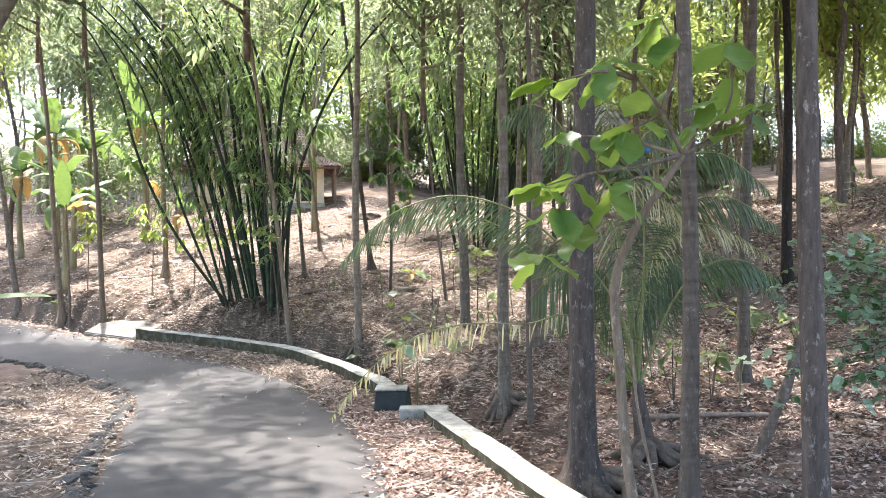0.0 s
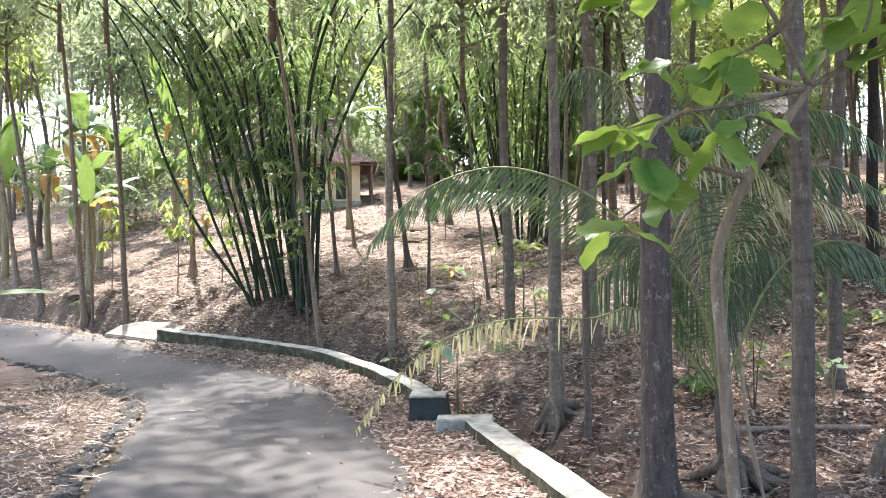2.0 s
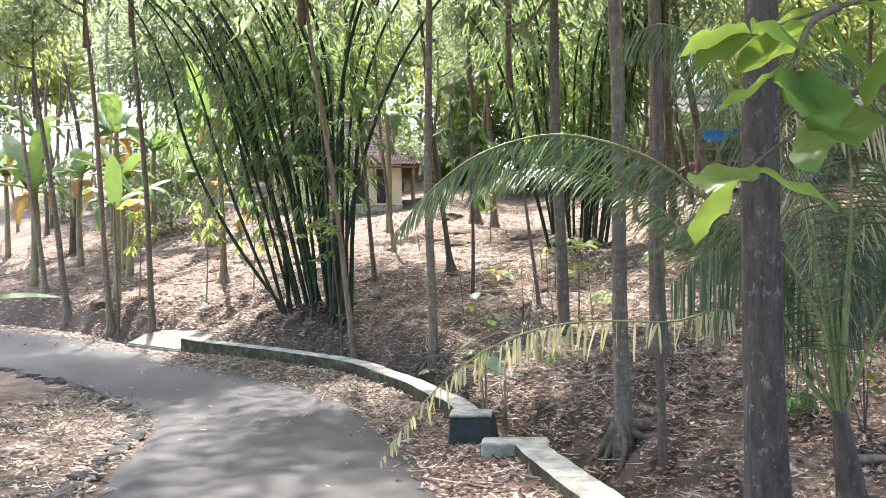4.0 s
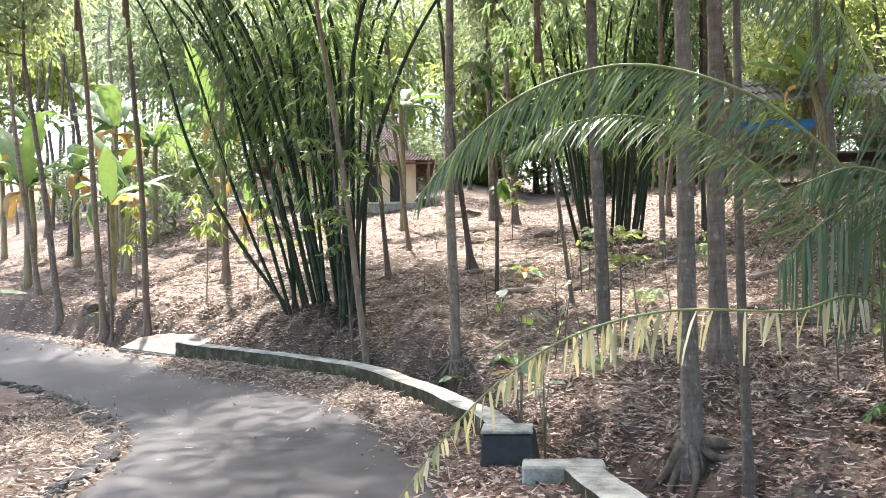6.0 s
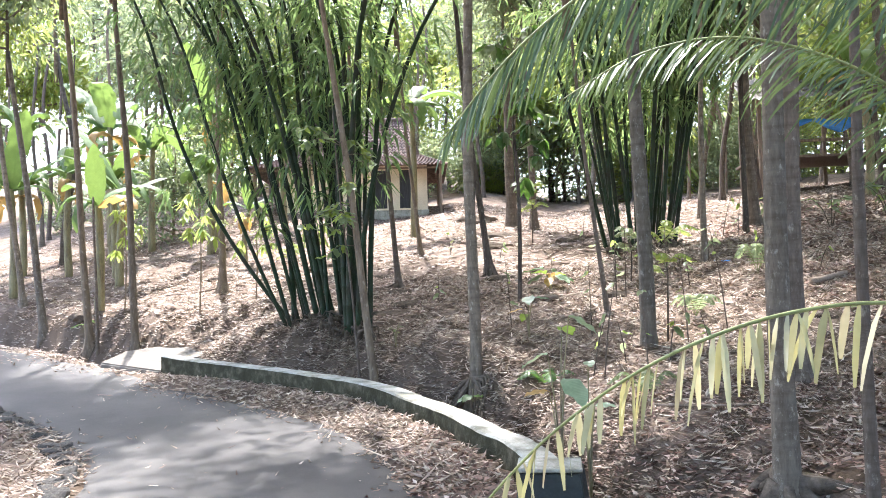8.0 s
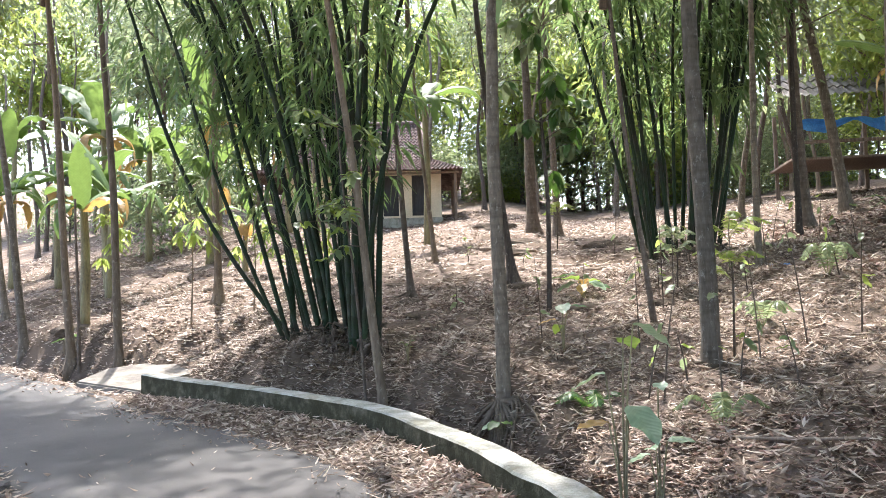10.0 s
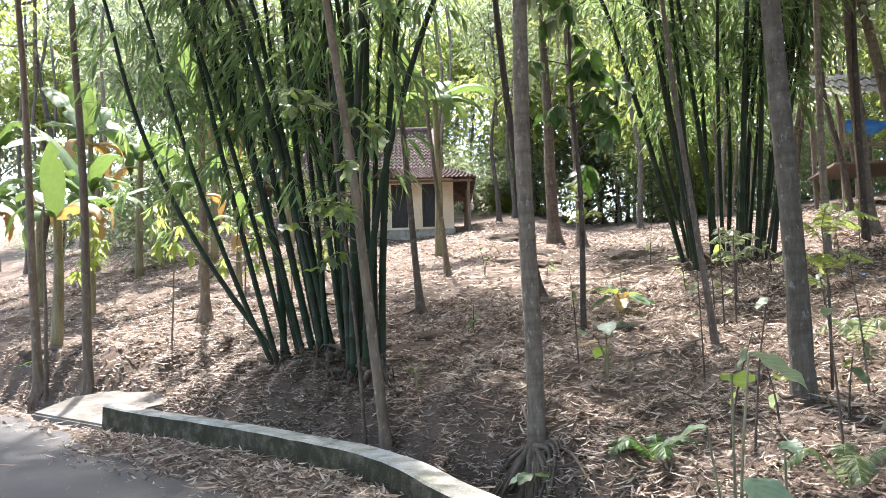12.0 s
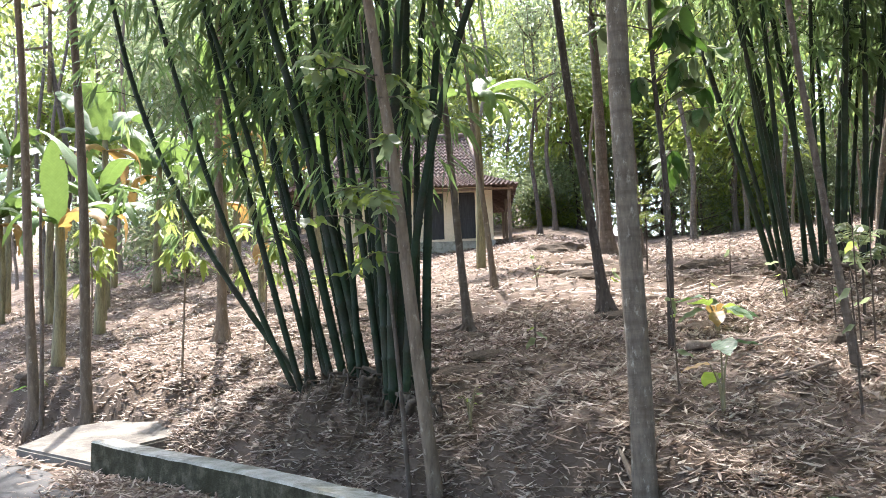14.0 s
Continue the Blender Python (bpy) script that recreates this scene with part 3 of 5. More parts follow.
STANDING = [  # x, y, radius, height, lean, bark, crown, crown size, label, flare
    (1.62, 10.3, 0.168, 9.0, (0.01, 0.0), M_BARK_DARK, 1, 1.9, "tall dark-barked tree with pale lichen and buttress roots beside the wall", 3.0),
    (2.46, 8.8, 0.098, 8.0, (0.005, 0.0), M_BARK_BROWN, 0, 1.5, "slim brown ringed trunk standing in leaf litter", 1.5),
    (3.02, 7.1, 0.11, 9.0, (0.0, 0.0), M_BARK_DARK, 1, 2.0, "dark trunk blotched with white lichen", 1.4),
    (1.0, 14.5, 0.105, 8.5, (-0.01, 0.0), M_BARK_GREY, 0, 1.9, "grey ringed trunk with spreading root flare", 1.5),
    (1.86, 17.4, 0.13, 9.0, (0.0, 0.0), M_BARK_BROWN, 3, 1.9, "straight brown-grey trunk on the leafy slope", 1.6),
    (0.48, 19.5, 0.108, 11.0, (0.0, 0.0), M_BARK_GREY, 0, 0.7, "straight mottled grey trunk on the slope", 1.15),
    (-1.92, 19.55, 0.088, 9.0, (0.006, 0.0), M_BARK_GREY, 0, 1.5, "straight grey trunk rising from a root mound by the ditch", 1.15),
    (-3.7, 21.05, 0.065, 8.3, (-0.12, 0.0), M_BARK_PALE, 3, 2.0, "slender tan trunk leaning across the bamboo", 1.3),
    (1.33, 13.55, 0.05, 6.0, (0.0, 0.02), M_BARK_BROWN, 0, 0.8, "thin brown sapling trunk beside the root-flared tree", 1.3),
    (5.0, 14.6, 0.11, 8.5, (0.03, 0.0), M_BARK_BROWN, 0, 2.2, "tall brown trunk in the shaded wood", 1.5),
    (7.5, 19.0, 0.12, 8.5, (0.0, 0.0), M_BARK_BLACK, 1, 2.1, "black-barked trunk in the shaded wood", 1.4),
    (-4.05, 25.5, 0.06, 7.0, (-0.09, 0.0), M_BARK_BROWN, 3, 0.55, "thin dark trunk leaning on the sunny slope", 1.8),
    (-4.12, 29.2, 0.055, 6.5, (-0.08, 0.0), M_BARK_PALE, 0, 1.3, "thin tan trunk before the house", 1.6),
    (-2.12, 25.8, 0.07, 8.0, (-0.1, 0.0), M_BARK_DARK, 1, 0.8, "thin dark leaning trunk on the slope", 2.2),
    (0.06, 21.65, 0.04, 5.6, (-0.1, 0.0), M_BARK_BROWN, 0, 1.5, "thin sapling trunk on the bank", 1.4),
    (-9.9, 25.35, 0.085, 9.0, (-0.05, 0.0), M_BARK_PALE, 0, 1.8, "slim trunk standing beside the concrete slab", 1.5),
    (-11.6, 26.5, 0.09, 9.0, (-0.07, 0.0), M_BARK_PALE, 3, 1.5, "slim slightly crooked trunk on the cut bank", 2.0),
    (-11.2, 26.1, 0.04, 3.6, (0.0, 0.0), M_BARK_BROWN, None, 1.0, "short bare pole-like stem on the bank", 1.2),
    (-8.85, 27.8, 0.09, 8.5, (0.0, 0.0), M_BARK_PALE, 0, 1.4, "slim tan trunk with a dark exposed root", 2.0),
    (-13.6, 27.9, 0.1, 7.5, (-0.16, 0.05), M_BARK_GREY, 0, 1.2, "grey trunk leaning over the lane bend", 1.8),
    (-15.4, 29.8, 0.085, 7.5, (-0.12, 0.0), M_BARK_GREY, 2, 1.1, "pale slim trunk near the lane bend", 1.6),
    (3.9, 28.2, 0.13, 8.0, (-0.02, 0.0), M_BARK_BROWN, 0, 2.3, "tall brown trunk near the shed", 1.8),
    (5.3, 30.0, 0.13, 8.0, (-0.14, 0.0), M_BARK_GREY, 3, 2.2, "grey trunk leaning beside the shed", 1.7),
    (3.45, 27.0, 0.06, 7.5, (0.01, 0.0), M_BARK_DARK, 3, 1.9, "thin dark stem on the slope", 1.4),
    (2.1, 24.4, 0.06, 7.5, (0.01, 0.0), M_BARK_GREY, 0, 1.5, "thin grey stem beside the bamboo", 1.4),
    # next two: added behind the bamboo, where their crowns throw shade on the slope
    (-6.4, 31.2, 0.075, 9.0, (0.0, 0.0), M_BARK_PALE, 0, 1.4, "slim pale trunk added behind the bamboo to shade the slope", 1.5),
    (-8.2, 33.6, 0.08, 9.0, (0.0, 0.0), M_BARK_GREY, 3, 1.4, "slim grey trunk added behind the bamboo to shade the slope", 1.5),
    (-2.0, 34.6, 0.17, 6.0, (-0.03, 0.0), M_BARK_BROWN, 0, 1.2, "stout peeling trunk beyond the house path", 1.6),
    (-1.3, 33.8, 0.11, 6.0, (-0.02, 0.0), M_BARK_BROWN, 0, 1.0, "brown trunk in a close pair", 1.6),
]
for x, y, r, h, lean, mat, crown, size, label, flare in STANDING:
    tree(x, y, r, h, lean, mat, crown, size * 0.9, label, flare=flare, bend=0.035)

# unseen trees added behind and beside the camera to shade the lane
for i, (x, y) in enumerate([(3.6, 4.2), (4.4, -0.5), (-5.2, 3.0), (-6.2, 8.2), (-8.5, 12.6), (3.2, -5.5), (-4.6, -4.0), (-12.5, 15.5), (7.0, 5.5), (8.5, 12.0), (-10, 5), (-15.5, 19.5)]):
    tree(x, y, 0.14, 8.5, (0.0, 0.0), M_BARK_GREY, i % 4, 1.3, "unseen grey-barked tree added to shade the lane", group="roadside trees")

# out-of-view trees added inside the bend to lean shading crowns over the lane
for i, (x, y, lx, ly, h, s) in enumerate([(-7.7, 10.5, 0.26, 0.05, 8.5, 1.6), (-7.2, 9.3, 0.3, 0.36, 9.0, 1.7), (-7.0, 6.0, 0.33, 0.1, 8.5, 1.6), (-6.8, 1.5, 0.35, 0.2, 8.5, 1.6), (-9.0, 11.6, 0.2, 0.42, 9.0, 1.6), (-10.3, 18.2, 0.0, 0.03, 9.0, 1.8), (-12.4, 19.6, 0.0, 0.03, 9.0, 1.6)]):
    tree(x, y, 0.12, h, (lx, ly), M_BARK_GREY, i % 2, s, "added out-of-view tree whose crown shades the lane", group="bend trees")

# the wood behind
g = np.random.default_rng(21)
for i in range(38):
    x, y = g.uniform(-50, 44), g.uniform(50, 76)
    tree(x, y, 0.13, g.uniform(2.5, 11.0), (g.normal(0, 0.02), 0), (M_BARK_GREY, M_BARK_BROWN)[i % 2], (0, 2, 3, 2)[i % 4], g.uniform(1.8, 2.7), "pale leafy tree on the far hillside", group="hillside trees", bend=0.2)
count = 0
while count < 54:
    x, y = g.uniform(-38, 34), g.uniform(22, 66)
    d = float(from_line(np.array([x]), np.array([y]), DITCH)[0])
    if d < 6 or x < -26 or (x < -8 and count % 2 and g.random() < 0.6) or (y < 46 and -14 < x < 2.5) or (y < 31 and x < 3.5):
        continue
    big = g.uniform(0.8, 1.3)
    tree(x, y, 0.1 * big, g.uniform(3.0, 8.5), (g.normal(0, 0.04), 0), (M_BARK_GREY, M_BARK_BROWN, M_BARK_DARK)[count % 3], (0, 2, 3, 2)[count % 4], g.uniform(1.2, 2.1) * big, "slender tree in the wood behind", group="woodland trees", bend=0.2)
    count += 1
for i in range(26):
    x, y = g.uniform(1.5, 20), g.uniform(15, 34)
    if from_line(np.array([x]), np.array([y]), DITCH)[0] < 6.5 or math.hypot(x - 1, y - 27) < 2.6 or (x < 7 and y > 25.5):
        continue
    tree(x, y, g.uniform(0.045, 0.12), g.uniform(6, 8.5), (g.normal(0, 0.03), 0), (M_BARK_GREY, M_BARK_BROWN)[i % 2], i % 4, g.uniform(1.0, 1.5), "slender trunk on the shaded slope", group="slope trees", bend=0.15)

# slim pale stems standing close together behind the house
g = np.random.default_rng(27)
for i in range(64):
    x, y = g.uniform(-26, 18), g.uniform(42, 56)
    if y < 48.5 and -14 < x < -3.6:
        continue
    tree(x, y, g.uniform(0.05, 0.11), g.uniform(8, 12), (g.normal(0, 0.03), 0), (M_BARK_PALE, M_BARK_GREY, M_BARK_BROWN)[i % 3], (0, 3)[i % 2] if i % 3 == 0 else None, g.uniform(0.8, 1.3), "slim pale stem in the sunlit wood", group="far stems", bend=0.2)

# bushes that close the view under the far crowns
g = np.random.default_rng(31)
for i in range(120):
    x, y = (g.uniform(-42, 36), g.uniform(38, 60)) if i < 50 else (g.uniform(-16, 14), g.uniform(50, 58)) if i < 75 else (-24 + 46 * (i - 75) / 45 + g.uniform(-0.6, 0.6), g.uniform(56, 66))
    d = float(from_line(np.array([x]), np.array([y]), DITCH)[0])
    if d < 4 or (y < 47 and -13 < x < -3.5) or (i >= 75 and i % 5 < 3) or (i < 75 and i % 2):
        continue
    limbs, leaves = CROWNS[(0, 2, 3)[i % 3]]
    s = g.uniform(0.7, 1.4) if i < 75 else g.uniform(1.5, 2.2)
    ob = thing("bush", x, y, gz(x, y) - 0.2, "dense leafy undergrowth at the edge of the wood", "bush", "undergrowth")
    m = Matrix.Rotation(g.uniform(0, 6.28), 4, "Z") @ Matrix.Diagonal((s, s, s * 0.8, 1))
    attach("branchwork", limbs, ob, matrix=m)
    attach("foliage", leaves, ob, matrix=m)


# ---- bamboo ----
def culm_mesh(base, lean, h, r, bow, g):
    """A jointed culm; lean is its slope at the foot, bow how that slope changes per metre of height."""
    step = 0.34
    n = int(h / step)
    pts, rad = [], []
    for i in range(n):
        for o, k in ((0.0, 1.0), (0.018, 1.2), (0.045, 1.0)):
            s = i * step + o
            q = s / h
            t = min(s, 5.5)
            off = lean[0] * s + bow * (t * t * 0.5 + (s - t) * 5.5)
            tip = 0.5 * max(0.0, q - 0.55) ** 2 * h
            pts.append((base[0] + off + tip * (1 if off > 0 else -1), base[1] + lean[1] * s, base[2] - 0.15 + s - tip * 0.7))
            rad.append(r * k * (1 - 0.5 * q * q - 0.12 * q))
    v, f = tube(pts, rad, 8)
    return mesh_of("culm", v, f, M_CULM, True), np.array(pts[::3])


def bamboo(name_label, cx, cy, rx, ry, culms, lean_of, seed, leaves=9000, low=1.6, r=0.042, h=9.0, fan=None, slant=0.0, noise_lean=0.035, leaf=(0.2, 0.4), far=0.95):
    g = np.random.default_rng(seed)
    z = gz(cx, cy)
    ob = thing("bamboo_clump", cx, cy, z, name_label, "bamboo", "bamboo clumps")
    spots = []
    if fan is None:
        fan = []
        for i in range(culms):
            u = g.uniform(-1, 1)
            fan.append((u * rx, lean_of(u) + g.normal(0, noise_lean), g.normal(0.0, 0.012)))
    for bx, lx, bow in fan:
        w = g.uniform(-1, 1)
        by = w * ry - slant * bx
        me, pts = culm_mesh((bx, by, gz(cx + bx, cy + by) - z), (lx, 0.05 * w + g.normal(0, 0.03)), h * g.uniform(0.88, 1.1), r * g.uniform(0.72, 1.12), bow, g)
        attach("culm", me, ob)
        spots.append(pts)
    nodes = np.concatenate([p[(p[:, 2] > low)] for p in spots])
    # leafy twigs: each carries a drooping fan of narrow leaves
    fans = leaves // 8
    chance = (sstep(low, low + 2.4, nodes[:, 2]) + 0.05) * (1 - 0.6 * sstep(5.0, 7.5, nodes[:, 2]))
    pick = g.choice(len(nodes), fans, p=chance / chance.sum())
    out = g.normal(0, 1, (fans, 3)) * np.array([1, 1, 0.3])
    foot = nodes[pick] + unit(out) * g.uniform(0.1, far, (fans, 1)) + np.array([0, 0, 0.1])
    foot = np.repeat(foot, 8, axis=0) + g.normal(0, 0.06, (fans * 8, 3))
    way = np.repeat(unit(out), 8, axis=0) * 0.7 + g.normal(0, 0.5, (fans * 8, 3)) + np.array([0, 0, -0.75])
    side = g.normal(0, 1, (fans * 8, 3)) * np.array([1, 1, 0.3])
    L = g.uniform(*leaf, fans * 8)
    v, f = leaf_batch(foot, way, side, L, L * 0.15, 0.15, 0.25)
    attach("foliage", tri_mesh("foliage", v, f, M_BAMBOO_LEAF), ob, kind="stuff")
    twigs = []
    for i in range(0, fans, 3):
        a, b = nodes[pick[i]], foot[i * 8]
        twigs.append(tube([a, (a + b) / 2 + np.array([0, 0, 0.06]), b], [0.008, 0.006, 0.003], 3, False))
    tv, tf = join(twigs)
    attach("branchwork", mesh_of("branchwork", tv, tf, M_CULM), ob, kind="stuff")
    # the crown of roots and broken stubs at the foot
    stubs = []
    for i in range(150):
        a, q = g.uniform(0, 6.28), g.uniform(0.3, 1.2)
        px = math.cos(a) * rx * q
        py = math.sin(a) * (ry + 0.1) * q - 0.05 - slant * px
        pz = gz(cx + px, cy + py) - z
        tilt = g.normal(0, 0.16, 2)
        if i < 55:
            up = g.uniform(0.05, 0.2)
            stubs.append(tube([(px, py, pz - 0.1), (px + tilt[0] * 0.4, py + tilt[1] * 0.4, pz + up * 0.6), (px + tilt[0], py + tilt[1], pz + up)], [0.055, 0.04 * g.uniform(0.7, 1.4), 0.018], 6))
        else:
            ex, ey = px + g.normal(0, 0.22), py - g.uniform(0.05, 0.45)
            ez = gz(cx + ex, cy + ey) - z
            stubs.append(tube([(px, py, pz + 0.1), ((px + ex) / 2, (py + ey) / 2, max(pz, ez) + g.uniform(0.05, 0.16)), (ex, ey, ez - 0.02)], [0.014, 0.011, 0.004], 4))
    sv, sf = join(stubs)
    attach("root_crown", mesh_of("root_crown", sv, sf, M_ROOTS, True), ob, "brown fibrous root crown")
    return ob


# foot, slope there, and how it straightens or bows, from the outermost culm inwards
FAN = [(-0.92, -0.85, 0.123), (-0.87, -0.47, 0.044), (-0.81, -0.29, 0.013), (-0.89, 0.03, -0.108), (-0.7, -0.2, -0.028), (-0.45, -0.24, -0.004), (-0.3, -0.23, -0.001), (-0.19, -0.23, 0.026), (0.14, -0.24, 0.01), (0.06, -0.24, 0.044), (0.3, -0.11, -0.013), (0.42, -0.08, -0.005), (0.48, -0.02, -0.0), (0.58, -0.0, -0.004), (0.69, -0.02, 0.011), (0.86, 0.0, 0.024), (0.69, 0.01, 0.084), (0.25, -0.02, -0.027), (-0.07, -0.13, -0.036), (-0.36, -0.21, -0.01), (-0.53, -0.21, -0.014), (0.36, -0.03, -0.013), (0.53, 0.01, 0.02), (0.19, -0.03, -0.028), (0.74, -0.02, 0.021), (0.61, -0.04, -0.01), (0.02, -0.05, -0.021), (-0.62, -0.23, -0.012)]
bamboo("dense clump of dark green bamboo culms fanning out beside the ditch", -4.95, 23.15, 0.92, 0.32, 0, None, 5, 5400, 1.6, 0.053, 9.0, FAN, slant=0.72, leaf=(0.24, 0.48), far=0.85)
bamboo("dense clump of dark green bamboo on the upper slope", 1.2, 27.3, 0.72, 0.6, 24, lambda u: 0.01 + 0.17 * u, 6, 7000, 1.9, 0.046, noise_lean=0.05, leaf=(0.24, 0.46))


# ---- banana plants ----
def banana_leaf(length, width, arch, seed, mat, torn=0.5):
    """A paddle-shaped blade that arches along +x from the origin, with splits along the veins."""
    g = np.random.default_rng(seed)
    n = 16
    verts, faces = [], []
    for sgn in (-1, 1):
        k0 = len(verts)
        for i in range(n + 1):
            s = i / n
            w = width * 0.5 * math.sin(math.pi * min(1.0, (s + 0.06) * 0.94)) ** 0.6
            ang = arch * s
            x = length * (s - 0.18 * arch * s * s)
            z = length * (0.75 * s - 0.55 * arch * s * s)
            jag = 1 + g.normal(0, 0.04) - (torn * g.uniform(0, 0.4) if g.random() < 0.25 else 0)
            verts += [(x, 0, z), (x + 0.04 * w, sgn * w * 0.55, z + 0.10 * w), (x + 0.1 * w, sgn * w * jag, z - 0.12 * w - 0.1 * torn * w)]
        for i in range(n):
            a = k0 + i * 3
            q = [(a, a + 3, a + 4, a + 1)]
            if g.random() > 0.18 * torn:
                q.append((a + 1, a + 4, a + 5, a + 2))
            faces += q if sgn > 0 else [f[::-1] for f in q]
    return mesh_of("leaf", verts, faces, mat, True)


BLADES = [banana_leaf(2.0, 0.55, 1.3, 1, M_BANANA), banana_leaf(1.9, 0.5, 1.9, 2, M_BANANA, 0.9), banana_leaf(2.2, 0.6, 0.6, 3, M_BANANA, 0.4)]
BLADES_DRY = [banana_leaf(1.5, 0.4, 2.0, 4, M_BANANA_DRY, 1.0)]


def banana(x, y, h, r, blades, seed, size=1.0, dry=1, label="banana plant with broad torn green leaves"):
    g = np.random.default_rng(seed)
    ob = thing("banana_plant", x, y, gz(x, y), label, "banana plant", "banana plants")
    line = spline([(0, 0, -0.2), (g.normal(0, 0.06), 0, h * 0.5), (g.normal(0, 0.1), 0, h)], 4)
    v, f = tube(line, np.linspace(r, r * 0.6, len(line)), 9)
    attach("stem", mesh_of("stem", v, f, M_STALK, True), ob)
    for i in range(blades + dry):
        a = g.uniform(0, 360)
        me = BLADES_DRY[0] if i >= blades else BLADES[i % 3]
        m = pose(line[-1][0], line[-1][1], h - 0.05 - (0.25 if i >= blades else 0), 0, g.uniform(-35, 12) if i < blades else 20, a) @ Matrix.Scale(size * g.uniform(0.75, 1.1), 4)
        attach("leaf", me, ob, "withered orange-brown leaf" if i >= blades else "", m)
    return ob


for i, (x, y, h, s) in enumerate([(-13.8, 32.0, 3.0, 1.2), (-16.2, 33.5, 3.4, 1.3), (-18.5, 34.6, 3.0, 1.2), (-14.6, 36.0, 3.6, 1.35), (-11.6, 33.8, 2.6, 1.1), (-21.5, 37.5, 3.4, 1.3),
                                  (-17.5, 38.6, 3.8, 1.4), (-10.2, 37.2, 3.0, 1.1), (-9.6, 31.5, 1.6, 0.7), (-13.0, 30.6, 2.6, 1.3), (-16.5, 31.0, 3.2, 1.5), (-15.2, 34.4, 4.6, 1.7), (-19.5, 36.2, 4.8, 1.7), (-12.4, 36.5, 4.4, 1.5), (-22.5, 33.5, 4.0, 1.6), (7.8, 32.0, 3.6, 1.2), (-24, 40, 3.6, 1.4), (-20.2, 32.0, 2.4, 1.1)]):
    banana(x, y, h, 0.13 if s > 1 else 0.09, 6 if s > 1 else 5, 40 + i, s * 0.82, 1 + i % 3)

# the one on the cut bank, with one blade upright in the sun and a torn dry-edged leaf hanging out
bank_plant = thing("banana_plant", -12.05, 27.75, gz(-12.05, 27.75), "banana plant with an upright sunlit lime leaf and torn drooping leaves", "banana plant", "banana plants")
v, f = tube(spline([(0, 0, -0.2), (0.04, 0, 1.4), (0.0, 0, 2.7)], 4), np.linspace(0.13, 0.08, 9), 9)
attach("stem", mesh_of("stem", v, f, M_STALK, True), bank_plant)
attach("leaf", banana_leaf(1.3, 0.5, 0.15, 9, M_BANANA, 0.1), bank_plant, "upright bright lime leaf", pose(0.1, -0.2, 2.6, 0, -42, -75))
attach("leaf", banana_leaf(2.0, 0.5, 1.2, 10, M_BANANA_DRY, 1.0), bank_plant, "torn leaf with withered orange edges", pose(0.1, -0.1, 2.55, 0, 12, -30))
for a, tilt, sc, k in ((200, 0, 0.8, 1), (160, -15, 0.9, 0), (-100, 20, 0.8, 1), (60, -10, 0.8, 0)):
    attach("leaf", BLADES[k], bank_plant, matrix=pose(0, 0, 2.65, 0, tilt, a) @ Matrix.Scale(sc, 4))

# the tall one by the house, its leaves hanging over the path
tall = thing("banana_plant", -4.95, 33.4, gz(-4.95, 33.4), "tall banana plant with long drooping glossy leaves", "banana plant", "banana plants")
v, f = tube(spline([(0, 0, -0.2), (0.05, 0, 2.2), (0.0, 0, 4.2)], 4), np.linspace(0.12, 0.07, 9), 9)
attach("stem", mesh_of("stem", v, f, M_STALK, True), tall)
for i, (a, tilt, s, k) in enumerate(((5, 5, 1.1, 0), (-12, 30, 1.0, 0), (25, 32, 0.95, 1), (170, 0, 1.0, 1), (200, -25, 1.0, 2), (80, -20, 1.0, 0), (-60, 20, 0.9, 1))):
    attach("leaf", BLADES[k], tall, matrix=pose(0, 0, 4.15, 0, tilt, a) @ Matrix.Scale(s, 4))


# ---- palm by the wall ----
def frond(points, leaflet, count, mat, parent, seed, droop=0.8, width=0.028, label="", ragged=0.0, rach=0.02, forward=0.45, hang=0.3):
    g = np.random.default_rng(seed)
    line = spline(points, 10)
    n = len(line)
    v, f = tube(line, np.linspace(rach * 0.95, 0.004, n), 6)
    rib = attach("frond", mesh_of("frond", v, f, M_RACHIS, True), parent, label)
    tang = unit(np.gradient(line, axis=0))
    base, way, side, L = [], [], [], []
    for i in range(count):
        s = 0.16 + 0.83 * i / count
        k = min(int(s * (n - 1)), n - 2)
        p = line[k] + (line[k + 1] - line[k]) * (s * (n - 1) - k)
        out = np.cross(tang[k], (0, 0, 1.0))
        out /= np.linalg.norm(out) + 1e-9
        for sgn in (-1, 1):
            if g.random() < ragged:
                continue
            base.append(p)
            way.append(out * sgn * (1 - droop * 0.7) + tang[k] * forward + np.array([0, 0, -droop]) + g.normal(0, 0.1 + 0.5 * ragged, 3))
            side.append(tang[k] + g.normal(0, 0.15 + 1.2 * ragged, 3))
            L.append(leaflet * math.sin(math.pi * min(0.95, 0.18 + s * 0.8)) ** 0.7 * g.uniform(0.75, 1.1) * (1 - ragged * g.uniform(0, 0.7)))
    L = np.array(L)
    v, f = strap_batch(np.array(base), np.array(way), np.array(side), L, width * 0.72 * g.uniform(0.7, 1.25, len(L)), hang)
    attach("blade", tri_mesh("blade", v, f, mat), rib, kind="stuff")


